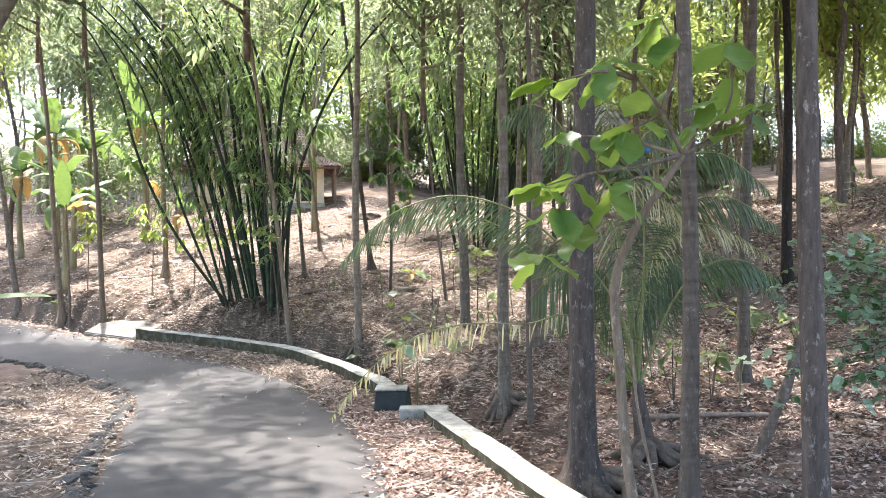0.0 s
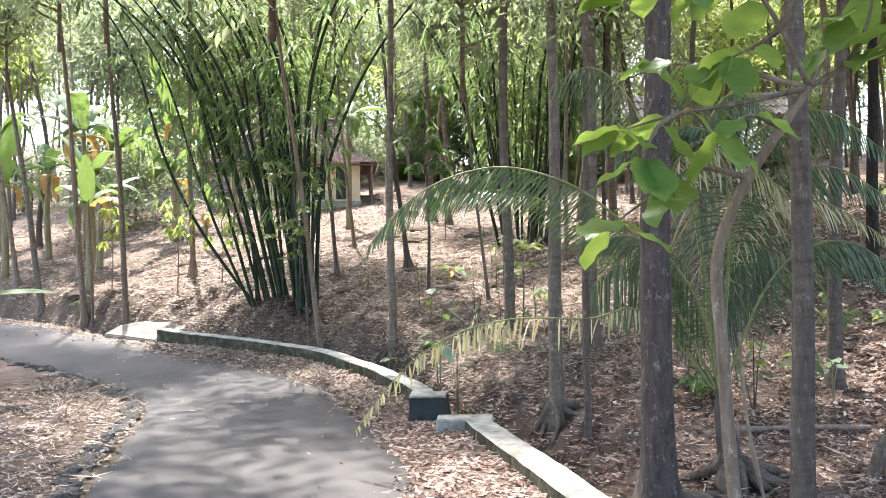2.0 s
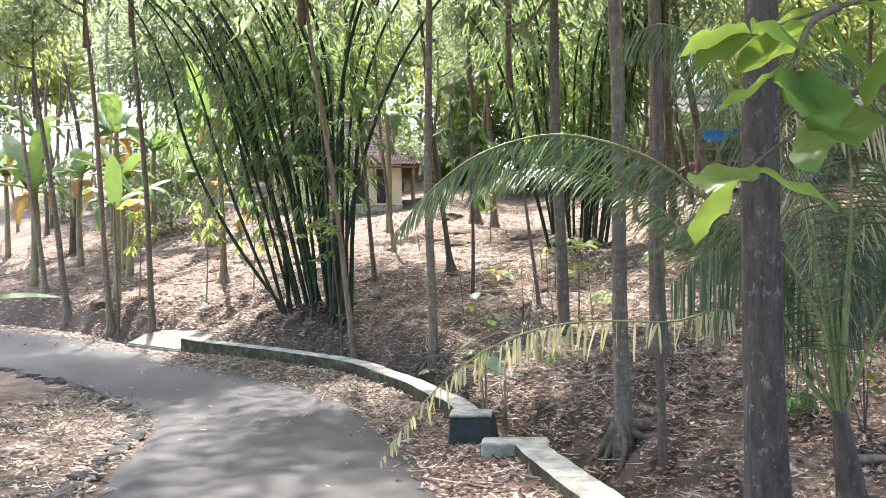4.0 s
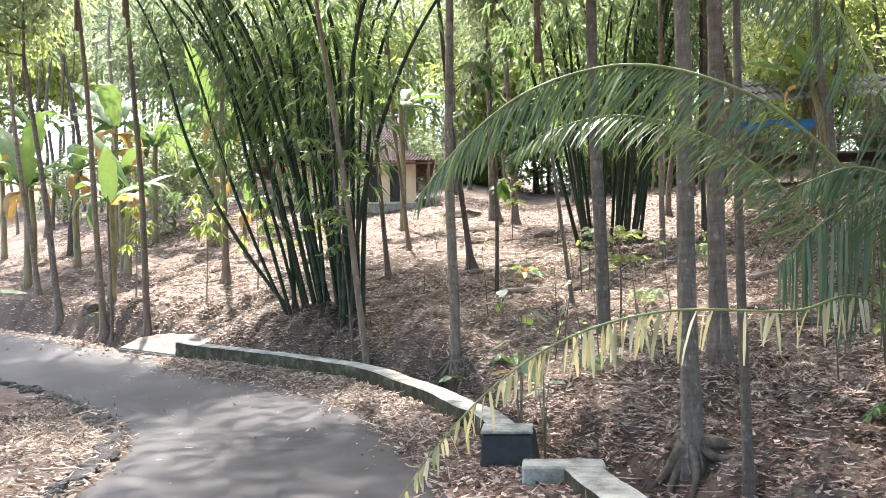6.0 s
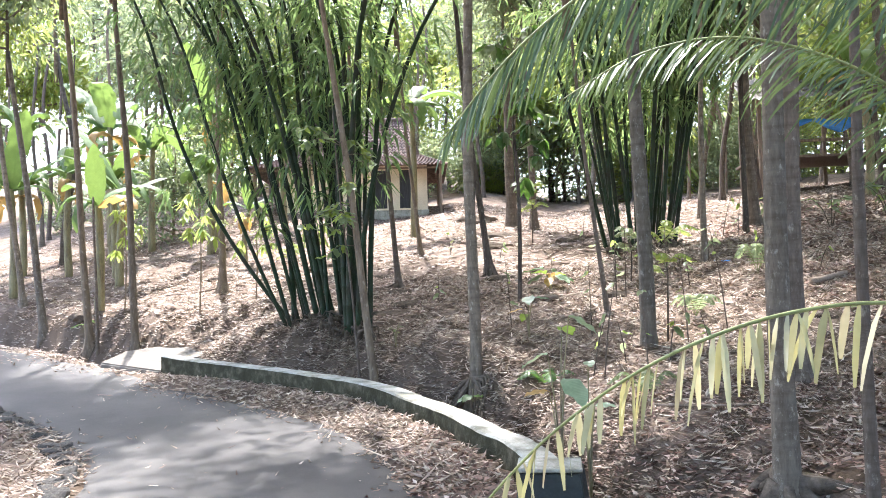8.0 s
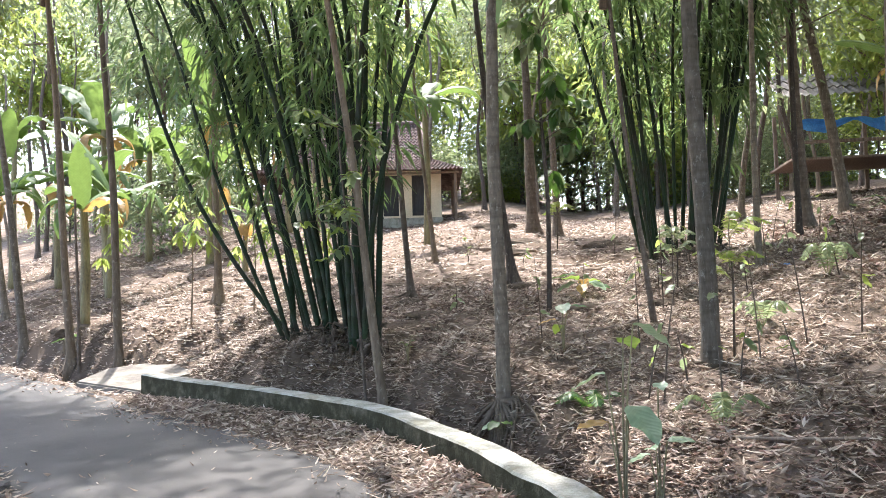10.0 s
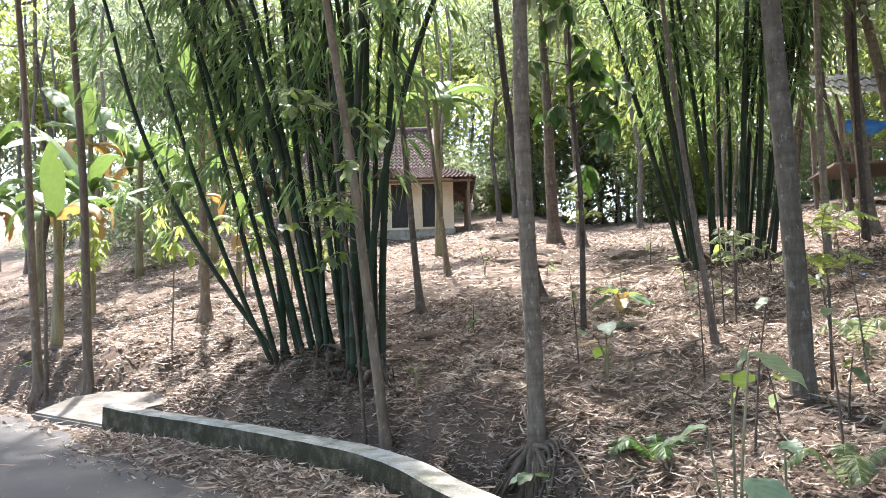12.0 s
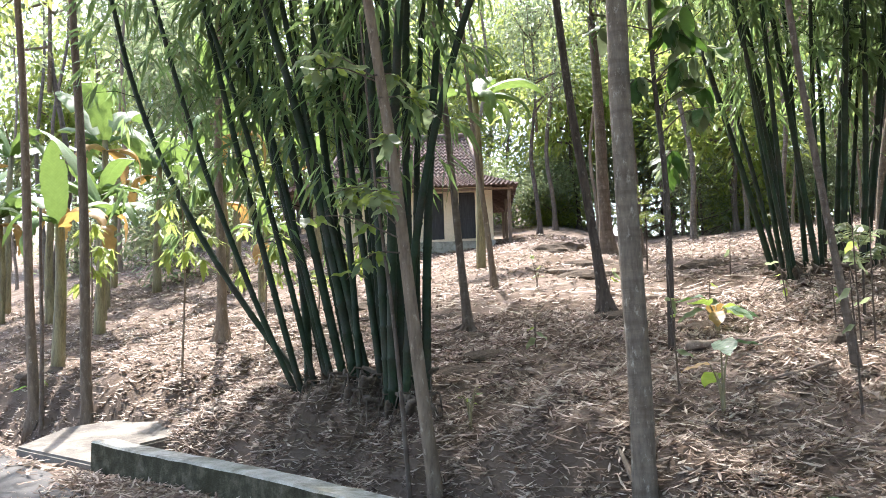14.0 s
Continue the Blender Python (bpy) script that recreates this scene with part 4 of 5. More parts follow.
PX, PY = 2.62, 11.3
palm = thing("young_palm", 0, 0, 0, "young palm with arching feathery fronds and a dark short stem", "palm")
v, f = tube(spline([(PX, PY, -1.3), (PX - 0.04, PY, -0.8), (PX - 0.1, PY - 0.03, -0.4), (PX - 0.14, PY - 0.05, -0.05)], 4), np.linspace(0.17, 0.06, 13), 10)
attach("stem", mesh_of("stem", v, f, M_BARK_DARK, True), palm)
top = np.array([PX - 0.13, PY - 0.05, -0.15])
frond([top, (1.75, 11.5, 0.75), (1.04, 10.95, 0.74), (0.26, 10.65, 0.77), (-0.33, 10.45, 0.64), (-0.8, 10.6, 0.33), (-1.2, 10.75, -0.1), (-1.45, 10.85, -0.45)], 0.27, 92, M_PALM_DRY, palm, 1, 1.25, 0.036, "drooping half-dry yellowish frond", 0.5, 0.012, 0.2, 0.5)
frond([top, (1.8, 12.0, 1.0), (1.43, 12.0, 1.42), (1.17, 12.0, 1.72), (0.73, 12.0, 2.02), (0.2, 12.0, 2.18), (-0.3, 12.0, 2.12), (-0.75, 12.0, 1.88)], 0.5, 90, M_PALM, palm, 2, 0.55, 0.02, forward=0.75)
frond([top, (1.8, 11.65, 1.4), (1.25, 11.45, 1.98), (0.7, 11.3, 2.27), (0.1, 11.15, 2.37), (-0.5, 11.0, 2.21), (-0.94, 11.0, 1.91), (-1.3, 11.0, 1.5)], 0.58, 100, M_PALM, palm, 3, 0.75, 0.02, forward=0.8)
frond([top, (2.25, 11.6, 1.15), (1.9, 11.5, 1.45), (1.5, 11.6, 1.35), (1.15, 11.75, 1.0)], 0.95, 46, M_PALM, palm, 12, 1.3, 0.03, forward=0.1)
frond([top, (2.6, 11.5, 1.2), (2.9, 11.5, 1.5), (3.3, 11.6, 1.3)], 0.9, 40, M_PALM, palm, 13, 1.3, 0.03, forward=0.1)
frond([top, (2.5, 11.5, 1.9), (2.9, 11.0, 2.7), (3.4, 10.6, 2.8), (3.9, 10.3, 2.3)], 0.55, 76, M_PALM, palm, 4, 0.7, 0.022)
frond([top, (2.5, 12.3, 2.2), (2.9, 12.9, 3.2), (3.4, 13.4, 3.5), (4.0, 13.8, 3.2)], 0.6, 76, M_PALM, palm, 5, 0.8, 0.022)
frond([top, (2.1, 12.2, 2.3), (1.8, 12.8, 3.4), (1.4, 13.4, 3.9), (0.9, 13.8, 3.7)], 0.65, 80, M_PALM, palm, 6, 0.9, 0.022)
frond([top, (2.3, 11.5, 2.2), (2.1, 10.9, 3.3), (1.7, 10.4, 3.8)], 0.6, 70, M_PALM, palm, 7, 0.8, 0.022)
frond([top, (2.8, 12.0, 1.2), (3.5, 12.1, 1.6), (4.2, 12.0, 1.35), (4.7, 11.9, 0.9)], 0.5, 70, M_PALM, palm, 9, 0.6, 0.02)
frond([top, (2.35, 11.5, 1.6), (2.0, 11.1, 2.3), (2.3, 10.7, 2.5), (2.8, 10.4, 2.1), (3.1, 10.3, 1.5)], 0.5, 70, M_PALM_DRY, palm, 10, 0.85, 0.022, "pale drying frond", 0.1)
frond([top, (2.6, 11.2, 1.3), (3.0, 11.0, 1.9), (3.5, 10.9, 1.9), (4.1, 10.8, 1.5)], 0.45, 66, M_PALM_DRY, palm, 11, 0.6, 0.02, "pale drying frond", 0.15)

frond([top, (2.3, 11.1, 0.7), (1.9, 10.9, 1.35), (1.45, 10.8, 1.6), (1.05, 10.75, 1.5)], 0.5, 60, M_PALM, palm, 14, 0.6, 0.022, forward=0.7)
frond([top, (2.55, 11.1, 1.3), (2.5, 10.9, 2.1), (2.3, 10.7, 2.6), (2.0, 10.6, 2.7)], 0.5, 60, M_PALM, palm, 15, 0.55, 0.022, forward=0.7)
frond([top, (2.9, 11.2, 0.9), (3.3, 11.15, 1.4), (3.8, 11.1, 1.5), (4.3, 11.1, 1.2)], 0.55, 60, M_PALM, palm, 16, 0.7, 0.022, forward=0.6)
frond([top, (2.7, 11.4, 1.6), (3.1, 11.3, 2.2), (3.7, 11.2, 2.3), (4.3, 11.1, 1.9)], 0.6, 66, M_PALM, palm, 17, 0.8, 0.022, forward=0.6)

# ---- broad-leaved sapling beside the lane ----
def broad_leaf_mesh(length, width, mat, seed, blunt=False):
    g = np.random.default_rng(seed)
    n, verts, faces = 9, [], []
    for i in range(n + 1):
        s = i / n
        w = width * 0.5 * max(0.0, math.sin(math.pi * min(1.0, s ** 0.85))) ** 0.8 + 0.004
        if blunt:
            w = width * 0.5 * max(0.0, math.sin(math.pi * min(1.0, s ** 1.3))) ** 0.6 + 0.004
        z = -0.22 * length * s * s + 0.012 * math.sin(9 * s)
        wave = 0.05 * width * math.sin(i * 1.9 + seed)
        verts += [(length * s, -w, z + 0.18 * w + wave), (length * s, -w * 0.5, z + 0.1 * w), (length * s, 0, z), (length * s, w * 0.5, z + 0.1 * w), (length * s, w, z + 0.18 * w - wave)]
    faces = [(i * 5 + j, (i + 1) * 5 + j, (i + 1) * 5 + j + 1, i * 5 + j + 1) for i in range(n) for j in range(4)]
    return mesh_of("leaf", verts, faces, mat, True)


LEAVES = [broad_leaf_mesh(0.34, 0.2, M_BIG, 1, True), broad_leaf_mesh(0.3, 0.16, M_BIG, 2, True), broad_leaf_mesh(0.28, 0.19, M_BIG, 3, True)]


def sapling(label, stem, branches, size, seed, fork=4, name="sapling", mat=M_BARK_BROWN, rad=0.035):
    g = np.random.default_rng(seed)
    ob = thing(name, 0, 0, 0, label, "sapling")
    line = spline(stem, 6)
    v, f = tube(line, np.linspace(rad, rad * 0.55, len(line)), 8)
    attach("stem", mesh_of("stem", v, f, mat, True), ob)
    for pts in branches:
        line = spline(pts, 6)
        v, f = tube(line, np.linspace(rad * 0.45, 0.005, len(line)), 6)
        twig = attach("branch", mesh_of("branch", v, f, mat, True), ob)
        for i in range(fork):
            s = 1.0 if i < 3 else g.uniform(0.45, 0.9)
            p = line[int(s * (len(line) - 1))]
            m = pose(*p, g.uniform(-30, 30), g.uniform(0, 50), g.uniform(130, 290) if i % 3 else g.uniform(0, 360)) @ Matrix.Scale(size * g.uniform(0.75, 1.15), 4)
            attach("leaf", LEAVES[i % 3], twig, matrix=m)
    return ob


def log(name, pts, r, mat, label, category="log"):
    line = spline(pts, 5)
    n = len(line)
    v, f = tube(line, [r * (0.9 + 0.15 * math.sin(i * 1.7)) * (1 - 0.3 * i / n) for i in range(n)], 8)
    return tagged(new(name, mesh_of(name, v, f, mat, True)), label, category)


sapling("leaning sapling with large bright green leaves beside the lane", [(1.75, 7.5, -1.3), (1.56, 7.45, -0.2), (1.48, 7.4, 0.8), (1.46, 7.4, 1.4), (1.63, 7.35, 1.86), (1.85, 7.3, 2.2), (2.02, 7.3, 2.45)],
        [[(2.02, 7.3, 2.45), (1.6, 7.2, 2.35), (1.2, 7.3, 2.3), (0.84, 7.3, 2.2)], [(1.63, 7.35, 1.9), (1.3, 7.3, 1.95), (0.98, 7.3, 1.75), (0.8, 7.3, 1.62)], [(2.0, 7.3, 2.45), (1.55, 7.4, 2.6), (1.05, 7.4, 2.65)],
         [(2.02, 7.3, 2.45), (1.82, 7.2, 2.8), (1.6, 7.1, 3.05), (1.33, 7.1, 3.2)], [(2.02, 7.3, 2.45), (2.15, 7.4, 2.65), (2.28, 7.4, 2.9)], [(2.02, 7.3, 2.45), (2.35, 7.5, 2.65), (2.5, 7.5, 3.0), (2.45, 7.4, 3.4)],
         [(1.6, 7.1, 3.05), (1.3, 7.0, 3.1), (0.92, 7.0, 3.02)], [(1.85, 7.3, 2.2), (1.6, 7.1, 2.25), (1.4, 7.0, 2.15)], [(1.82, 7.2, 2.8), (1.9, 7.0, 3.2), (1.75, 6.9, 3.5)], [(1.2, 7.3, 2.3), (1.05, 7.2, 2.2), (0.95, 7.15, 2.0)],
         [(2.35, 7.5, 2.65), (2.6, 7.5, 2.7), (2.7, 7.4, 2.85)], [(1.82, 7.2, 2.8), (1.75, 7.3, 2.75), (1.55, 7.3, 2.65)]], 1.25, 3, 5, mat=M_BARK_PALE, rad=0.05)
log("dead_sapling", [(1.95, 7.5, -1.2), (1.8, 7.5, -0.4), (1.66, 7.5, 0.3), (1.6, 7.45, 0.9)], 0.018, M_BARK_PALE, "thin pale dead stem leaning beside the sapling", "stem")

# branches of a leafy sapling round the leaning trunk
g = np.random.default_rng(77)
twigs = []
for i in range(13):
    h = g.uniform(2.2, 4.3)
    a = g.uniform(0, 6.28)
    foot = np.array([-3.7 - 0.12 * h, 21.0, gz(-3.7, 21.05) + h])
    tip = foot + np.array([math.cos(a) * g.uniform(0.5, 1.1), math.sin(a) * 0.8 - 0.15, g.uniform(-0.25, 0.35)])
    twigs.append([foot, (foot + tip) / 2 + np.array([0, 0, 0.12]), tip])
LEAVES_SMALL = [broad_leaf_mesh(0.2, 0.075, M_LEAF, 5), broad_leaf_mesh(0.17, 0.06, M_LEAF_LIME, 6)]
leafy = thing("leafy_sapling", 0, 0, 0, "slender sapling with glossy narrow leaves against the bamboo", "sapling")
z0 = gz(-3.95, 21.15)
v, f = tube(spline([(-3.95, 21.15, z0 - 0.2), (-4.05, 21.1, z0 + 1.5), (-4.2, 21.05, z0 + 3.0), (-4.3, 21.0, z0 + 4.6)], 4), np.linspace(0.025, 0.008, 13), 6)
attach("stem", mesh_of("stem", v, f, M_BARK_BROWN, True), leafy)
for pts in twigs:
    line = spline(pts, 4)
    v, f = tube(line, np.linspace(0.009, 0.003, len(line)), 5)
    twig = attach("branch", mesh_of("branch", v, f, M_BARK_BROWN, True), leafy)
    for i in range(11):
        p = line[int(g.uniform(0.3, 1.0) * (len(line) - 1))]
        attach("leaf", LEAVES_SMALL[i % 2], twig, matrix=pose(*p, g.uniform(-30, 30), g.uniform(-10, 45), g.uniform(0, 360)) @ Matrix.Scale(g.uniform(0.8, 1.3), 4))

# ---- plants on the slope ----
TARO = [broad_leaf_mesh(0.55, 0.3, M_LEAF_DEEP, 11), broad_leaf_mesh(0.5, 0.3, M_BIG, 12), broad_leaf_mesh(0.45, 0.26, M_BANANA_DRY, 13), broad_leaf_mesh(0.5, 0.32, M_PALE, 14)]


def rosette(name, x, y, label, count, size, seed, rise=0.35, blades=TARO, mat=M_STALK):
    g = np.random.default_rng(seed)
    z = gz(x, y)
    ob = thing(name, x, y, z, label, "plant")
    for i in range(count):
        a = math.radians(360 * i / count + g.uniform(-25, 25))
        tip = np.array([math.cos(a) * 0.16 * size, math.sin(a) * 0.16 * size, rise * g.uniform(0.7, 1.25)])
        v, f = tube(spline([(0, 0, -0.05), tip * np.array([0.3, 0.3, 0.6]), tip], 4), np.linspace(0.012, 0.006, 9), 5)
        stalk = attach("stalk", mesh_of("stalk", v, f, mat, True), ob)
        attach("leaf", blades[i % len(blades)], stalk, matrix=pose(*tip, g.uniform(-20, 20), g.uniform(-15, 25), math.degrees(a)) @ Matrix.Scale(size * g.uniform(0.8, 1.15), 4))
    return ob


rosette("seedling_plant", -0.78, 15.75, "tall young plant with large pale green and yellow leaves", 5, 0.7, 1, 1.6, [TARO[3], TARO[1], TARO[3], TARO[2]])
rosette("seedling_plant", -0.5, 15.95, "small plant with round pale leaves", 4, 0.4, 2, 1.2, [TARO[3]])
rosette("seedling_plant", -0.85, 23.9, "low plant with dark green floppy leaves", 8, 0.8, 3, 0.35)
rosette("seedling", 4.75, 14.0, "tiny seedling with bright yellow-green leaves", 4, 0.42, 4, 0.5, [TARO[3]])
rosette("seedling_plant", -3.55, 22.2, "small fingered seedling beside the bamboo", 7, 0.42, 5, 0.35, [LEAVES_SMALL[1], LEAVES_SMALL[0]])
rosette("seedling_plant", -1.95, 19.3, "weedy plant at the foot of the trunk", 6, 0.4, 6, 0.2)
rosette("seedling_plant", -1.2, 20.9, "thin seedling with drooping leaves", 4, 0.55, 7, 0.5)
rosette("seedling_plant", -12.0, 27.0, "low green weed on the bank", 5, 0.5, 8, 0.3, [TARO[1], TARO[0]])

# lime-leaved shrubs standing in the sun behind the bamboo
FINGER = [broad_leaf_mesh(0.34, 0.075, M_LEAF_LIME, 41), broad_leaf_mesh(0.3, 0.065, M_LEAF_LIME, 42)]
g = np.random.default_rng(88)
for x, y, h in ((-8.7, 26.0, 2.9), (-7.7, 26.9, 2.2), (-6.6, 28.4, 1.5), (-11.2, 27.4, 2.7)):
    z = gz(x, y)
    ob = thing("cassava_shrub", x, y, z, "slender shrub with bright yellow-green fingered leaves", "shrub", "fingered shrubs")
    line = spline([(0, 0, -0.1), (0.05, 0, h * 0.5), (-0.03, 0.05, h)], 5)
    v, f = tube(line, np.linspace(0.022, 0.008, len(line)), 6)
    attach("stem", mesh_of("stem", v, f, M_BARK_PALE, True), ob)
    for i in range(13):
        p = line[int(g.uniform(0.62, 1.0) * (len(line) - 1))]
        a, r = g.uniform(0, 6.28), g.uniform(0.2, 0.45)
        tip = p + np.array([math.cos(a) * r, math.sin(a) * r, g.uniform(-0.15, 0.2)])
        v, f = tube([p, (p + tip) / 2 + np.array([0, 0, 0.04]), tip], [0.006, 0.005, 0.003], 4)
        stalk = attach("stalk", mesh_of("stalk", v, f, M_RACHIS, True), ob)
        for j in range(6):
            attach("leaf", FINGER[j % 2], stalk, matrix=pose(*tip, g.uniform(-15, 15), g.uniform(15, 55), math.degrees(a) + (j - 2.5) * 42 + g.uniform(-10, 10)) @ Matrix.Scale(g.uniform(0.8, 1.15), 4))

# compound leaves of ferny saplings
g = np.random.default_rng(91)
for x, y, h, n, mat, label in [(0.75, 19.6, 1.5, 9, M_LEAF_LIME, "thin sapling with ferny compound leaves"), (1.3, 20.6, 0.4, 5, M_LEAF, "low fern on the shaded slope"), (0.2, 17.3, 0.35, 4, M_LEAF, "low fern among dead leaves"),
                               (-0.9, 18.6, 0.25, 5, M_LEAF_DEEP, "low fern beside the ditch"), (-1.3, 30.5, 1.6, 12, M_LEAF_LIME, "bright yellow-green feathery sapling"), (0.6, 23.3, 0.9, 9, M_LEAF, "ferny sapling below the bamboo"),
                               (-7.4, 28.8, 0.8, 9, M_LEAF_LIME, "bright ferny seedling behind the bamboo"), (2.6, 22.3, 0.6, 8, M_LEAF, "low fern on the upper slope"), (3.1, 14.6, 0.4, 7, M_LEAF_DEEP, "low fern in the shade"), (5.9, 16.6, 0.6, 8, M_LEAF, "low fern in the shade")]:
    z = gz(x, y)
    ob = thing("fern", 0, 0, 0, label, "fern")
    if h > 0.7:
        v, f = tube([(x, y, z - 0.1), (x + 0.03, y, z + h * 0.6), (x, y, z + h)], [0.016, 0.012, 0.006], 6)
        attach("stem", mesh_of("stem", v, f, M_BARK_BROWN, True), ob)
    for i in range(n):
        a = 6.28 * i / n + g.uniform(-0.3, 0.3)
        base = np.array([x, y, z + (h * g.uniform(0.5, 1.0) if h > 0.7 else 0.0)])
        r = g.uniform(0.3, 0.52)
        up = 0.18 if h > 0.7 else h * 0.8
        frond([base, base + np.array([math.cos(a) * r * 0.5, math.sin(a) * r * 0.5, up]), base + np.array([math.cos(a) * r, math.sin(a) * r, up * 0.55])], 0.13, 22, mat, ob, 200 + i, 0.15, 0.03, rach=0.005)

# thin dry saplings all over the slope
g = np.random.default_rng(95)
for i in range(46):
    x, y = g.uniform(-3.4, 4.5), g.uniform(15.5, 30)
    if from_line(np.array([x]), np.array([y]), DITCH)[0] < 1.5 or math.hypot(x - 1.2, y - 27.3) < 1.4:
        continue
    z, h = gz(x, y), g.uniform(0.35, 1.5)
    bent = g.normal(0, 0.12, 2)
    ob = thing("dry_sapling", x, y, z, "thin dry sapling with a few leaves standing in litter", "sapling", "slope saplings")
    line = spline([(0, 0, -0.08), (bent[0] * 0.4, bent[1] * 0.4, h * 0.5), (bent[0], bent[1], h)], 4)
    v, f = tube(line, np.linspace(0.012, 0.004, len(line)), 5)
    attach("stem", mesh_of("stem", v, f, M_BARK_BROWN, True), ob)
    for j in range(g.integers(1, 6)):
        p = line[int(g.uniform(0.45, 1.0) * (len(line) - 1))]
        attach("leaf", LEAVES_SMALL[j % 2], ob, matrix=pose(*p, g.uniform(-30, 30), g.uniform(-10, 50), g.uniform(0, 360)) @ Matrix.Scale(g.uniform(0.6, 1.1), 4))

# a young tree with large drooping leaves between the grey trunk and the upper bamboo
DROOP = [broad_leaf_mesh(0.34, 0.13, M_LEAF_DEEP, 31), broad_leaf_mesh(0.3, 0.12, M_LEAF, 32)]
z = gz(-1.4, 23.4)
ob = thing("young_tree", 0, 0, 0, "young tree with large dark drooping leaves", "tree")
line = spline([(-1.42, 23.4, z - 0.15), (-1.38, 23.35, z + 1.8), (-1.45, 23.4, z + 3.4), (-1.42, 23.35, z + 5.0)], 5)
v, f = tube(line, np.linspace(0.045, 0.014, len(line)), 8)
attach("stem", mesh_of("stem", v, f, M_BARK_DARK, True), ob)
for i in range(24):
    foot = line[int(g.uniform(0.4, 1.0) * (len(line) - 1))]
    a, r = g.uniform(0, 6.28), g.uniform(0.35, 0.95)
    tip = foot + np.array([math.cos(a) * r, math.sin(a) * r, g.uniform(-0.1, 0.35)])
    arm = spline([foot, (foot + tip) / 2 + np.array([0, 0, 0.1]), tip], 4)
    v, f = tube(arm, np.linspace(0.01, 0.004, len(arm)), 5)
    twig = attach("branch", mesh_of("branch", v, f, M_BARK_BROWN, True), ob)
    for j in range(8):
        p = arm[int(g.uniform(0.5, 1.0) * (len(arm) - 1))]
        attach("leaf", DROOP[j % 2], twig, matrix=pose(*p, g.uniform(-30, 30), g.uniform(15, 70), g.uniform(0, 360)) @ Matrix.Scale(g.uniform(0.8, 1.2), 4))

# low leafy undergrowth in the shaded wood
g = np.random.default_rng(64)
for i in range(34):
    x, y = g.uniform(3.6, 11.5), g.uniform(13.5, 28)
    if math.hypot(x - 5.0, y - 14.6) < 0.5 or y < 1.6 * x + 3:
        continue
    z, h = gz(x, y), g.uniform(0.4, 1.4)
    ob = thing("undergrowth_sapling", x, y, z, "low leafy sapling growing in shaded leaf litter", "sapling", "shaded saplings")
    for k in range(g.integers(2, 5)):
        bent = g.normal(0, 0.3, 2)
        line = spline([(0, 0, -0.06), (bent[0] * 0.4, bent[1] * 0.4, h * 0.55), (bent[0], bent[1], h * g.uniform(0.8, 1.1))], 4)
        v, f = tube(line, np.linspace(0.012, 0.004, len(line)), 5)
        twig = attach("stem", mesh_of("stem", v, f, M_BARK_BROWN, True), ob)
        for j in range(7):
            p = line[int(g.uniform(0.4, 1.0) * (len(line) - 1))]
            attach("leaf", (LEAVES_SMALL[0], LEAVES_SMALL[1], DROOP[1])[(i + j) % 3], twig, matrix=pose(*p, g.uniform(-30, 30), g.uniform(-10, 45), g.uniform(0, 360)) @ Matrix.Scale(g.uniform(0.7, 1.2), 4))

# pale-leaved shrub beside the lichened trunk
shrub = thing("shrub", 0, 0, 0, "shrub with sprays of pale oval leaves beside a dark trunk", "shrub")
OVAL = [broad_leaf_mesh(0.15, 0.062, M_PALE, 21), broad_leaf_mesh(0.13, 0.055, M_PALE, 22), broad_leaf_mesh(0.13, 0.055, M_LEAF_DEEP, 23)]
g = np.random.default_rng(93)
for i in range(44):
    foot = np.array([5.2 + 0.2 * math.sin(i), 8.5 + 0.2 * math.cos(i), gz(5.2, 8.5) - 0.05])
    tip = np.array([g.uniform(2.95, 4.1), g.uniform(7.6, 8.6), g.uniform(0.2, 1.8)])
    line = spline([foot, (foot + tip) / 2 + np.array([0.35, 0, 0.75]), tip], 6)
    v, f = tube(line, np.linspace(0.016, 0.003, len(line)), 5)
    twig = attach("branch", mesh_of("branch", v, f, M_BARK_BROWN, True), shrub)
    for j in range(18):
        k = int(len(line) * (0.45 + 0.54 * j / 18))
        attach("leaf", OVAL[j % 2 if j % 5 else 2], twig, matrix=pose(*line[min(k, len(line) - 1)], g.uniform(-25, 25), g.uniform(-5, 35), g.uniform(0, 360)) @ Matrix.Scale(g.uniform(0.8, 1.3), 4))

# a banana sucker whose leaf reaches over the lane's inner edge
sucker = thing("banana_plant", -9.3, 15.9, gz(-9.3, 15.9), "young banana plant leaning a green leaf towards the lane", "banana plant", "banana plants")
v, f = tube(spline([(0, 0, -0.1), (0, 0, 0.6), (0.05, 0, 1.6)], 4), np.linspace(0.08, 0.05, 9), 8)
attach("stem", mesh_of("stem", v, f, M_STALK, True), sucker)
for i, (a, tilt, s) in enumerate(((150, -20, 0.8), (260, 0, 0.7), (14, 20, 0.9), (210, -30, 0.8))):
    attach("leaf", BLADES[i % 3], sucker, matrix=pose(0.05, 0, 1.55, 0, tilt, a) @ Matrix.Scale(s, 4))

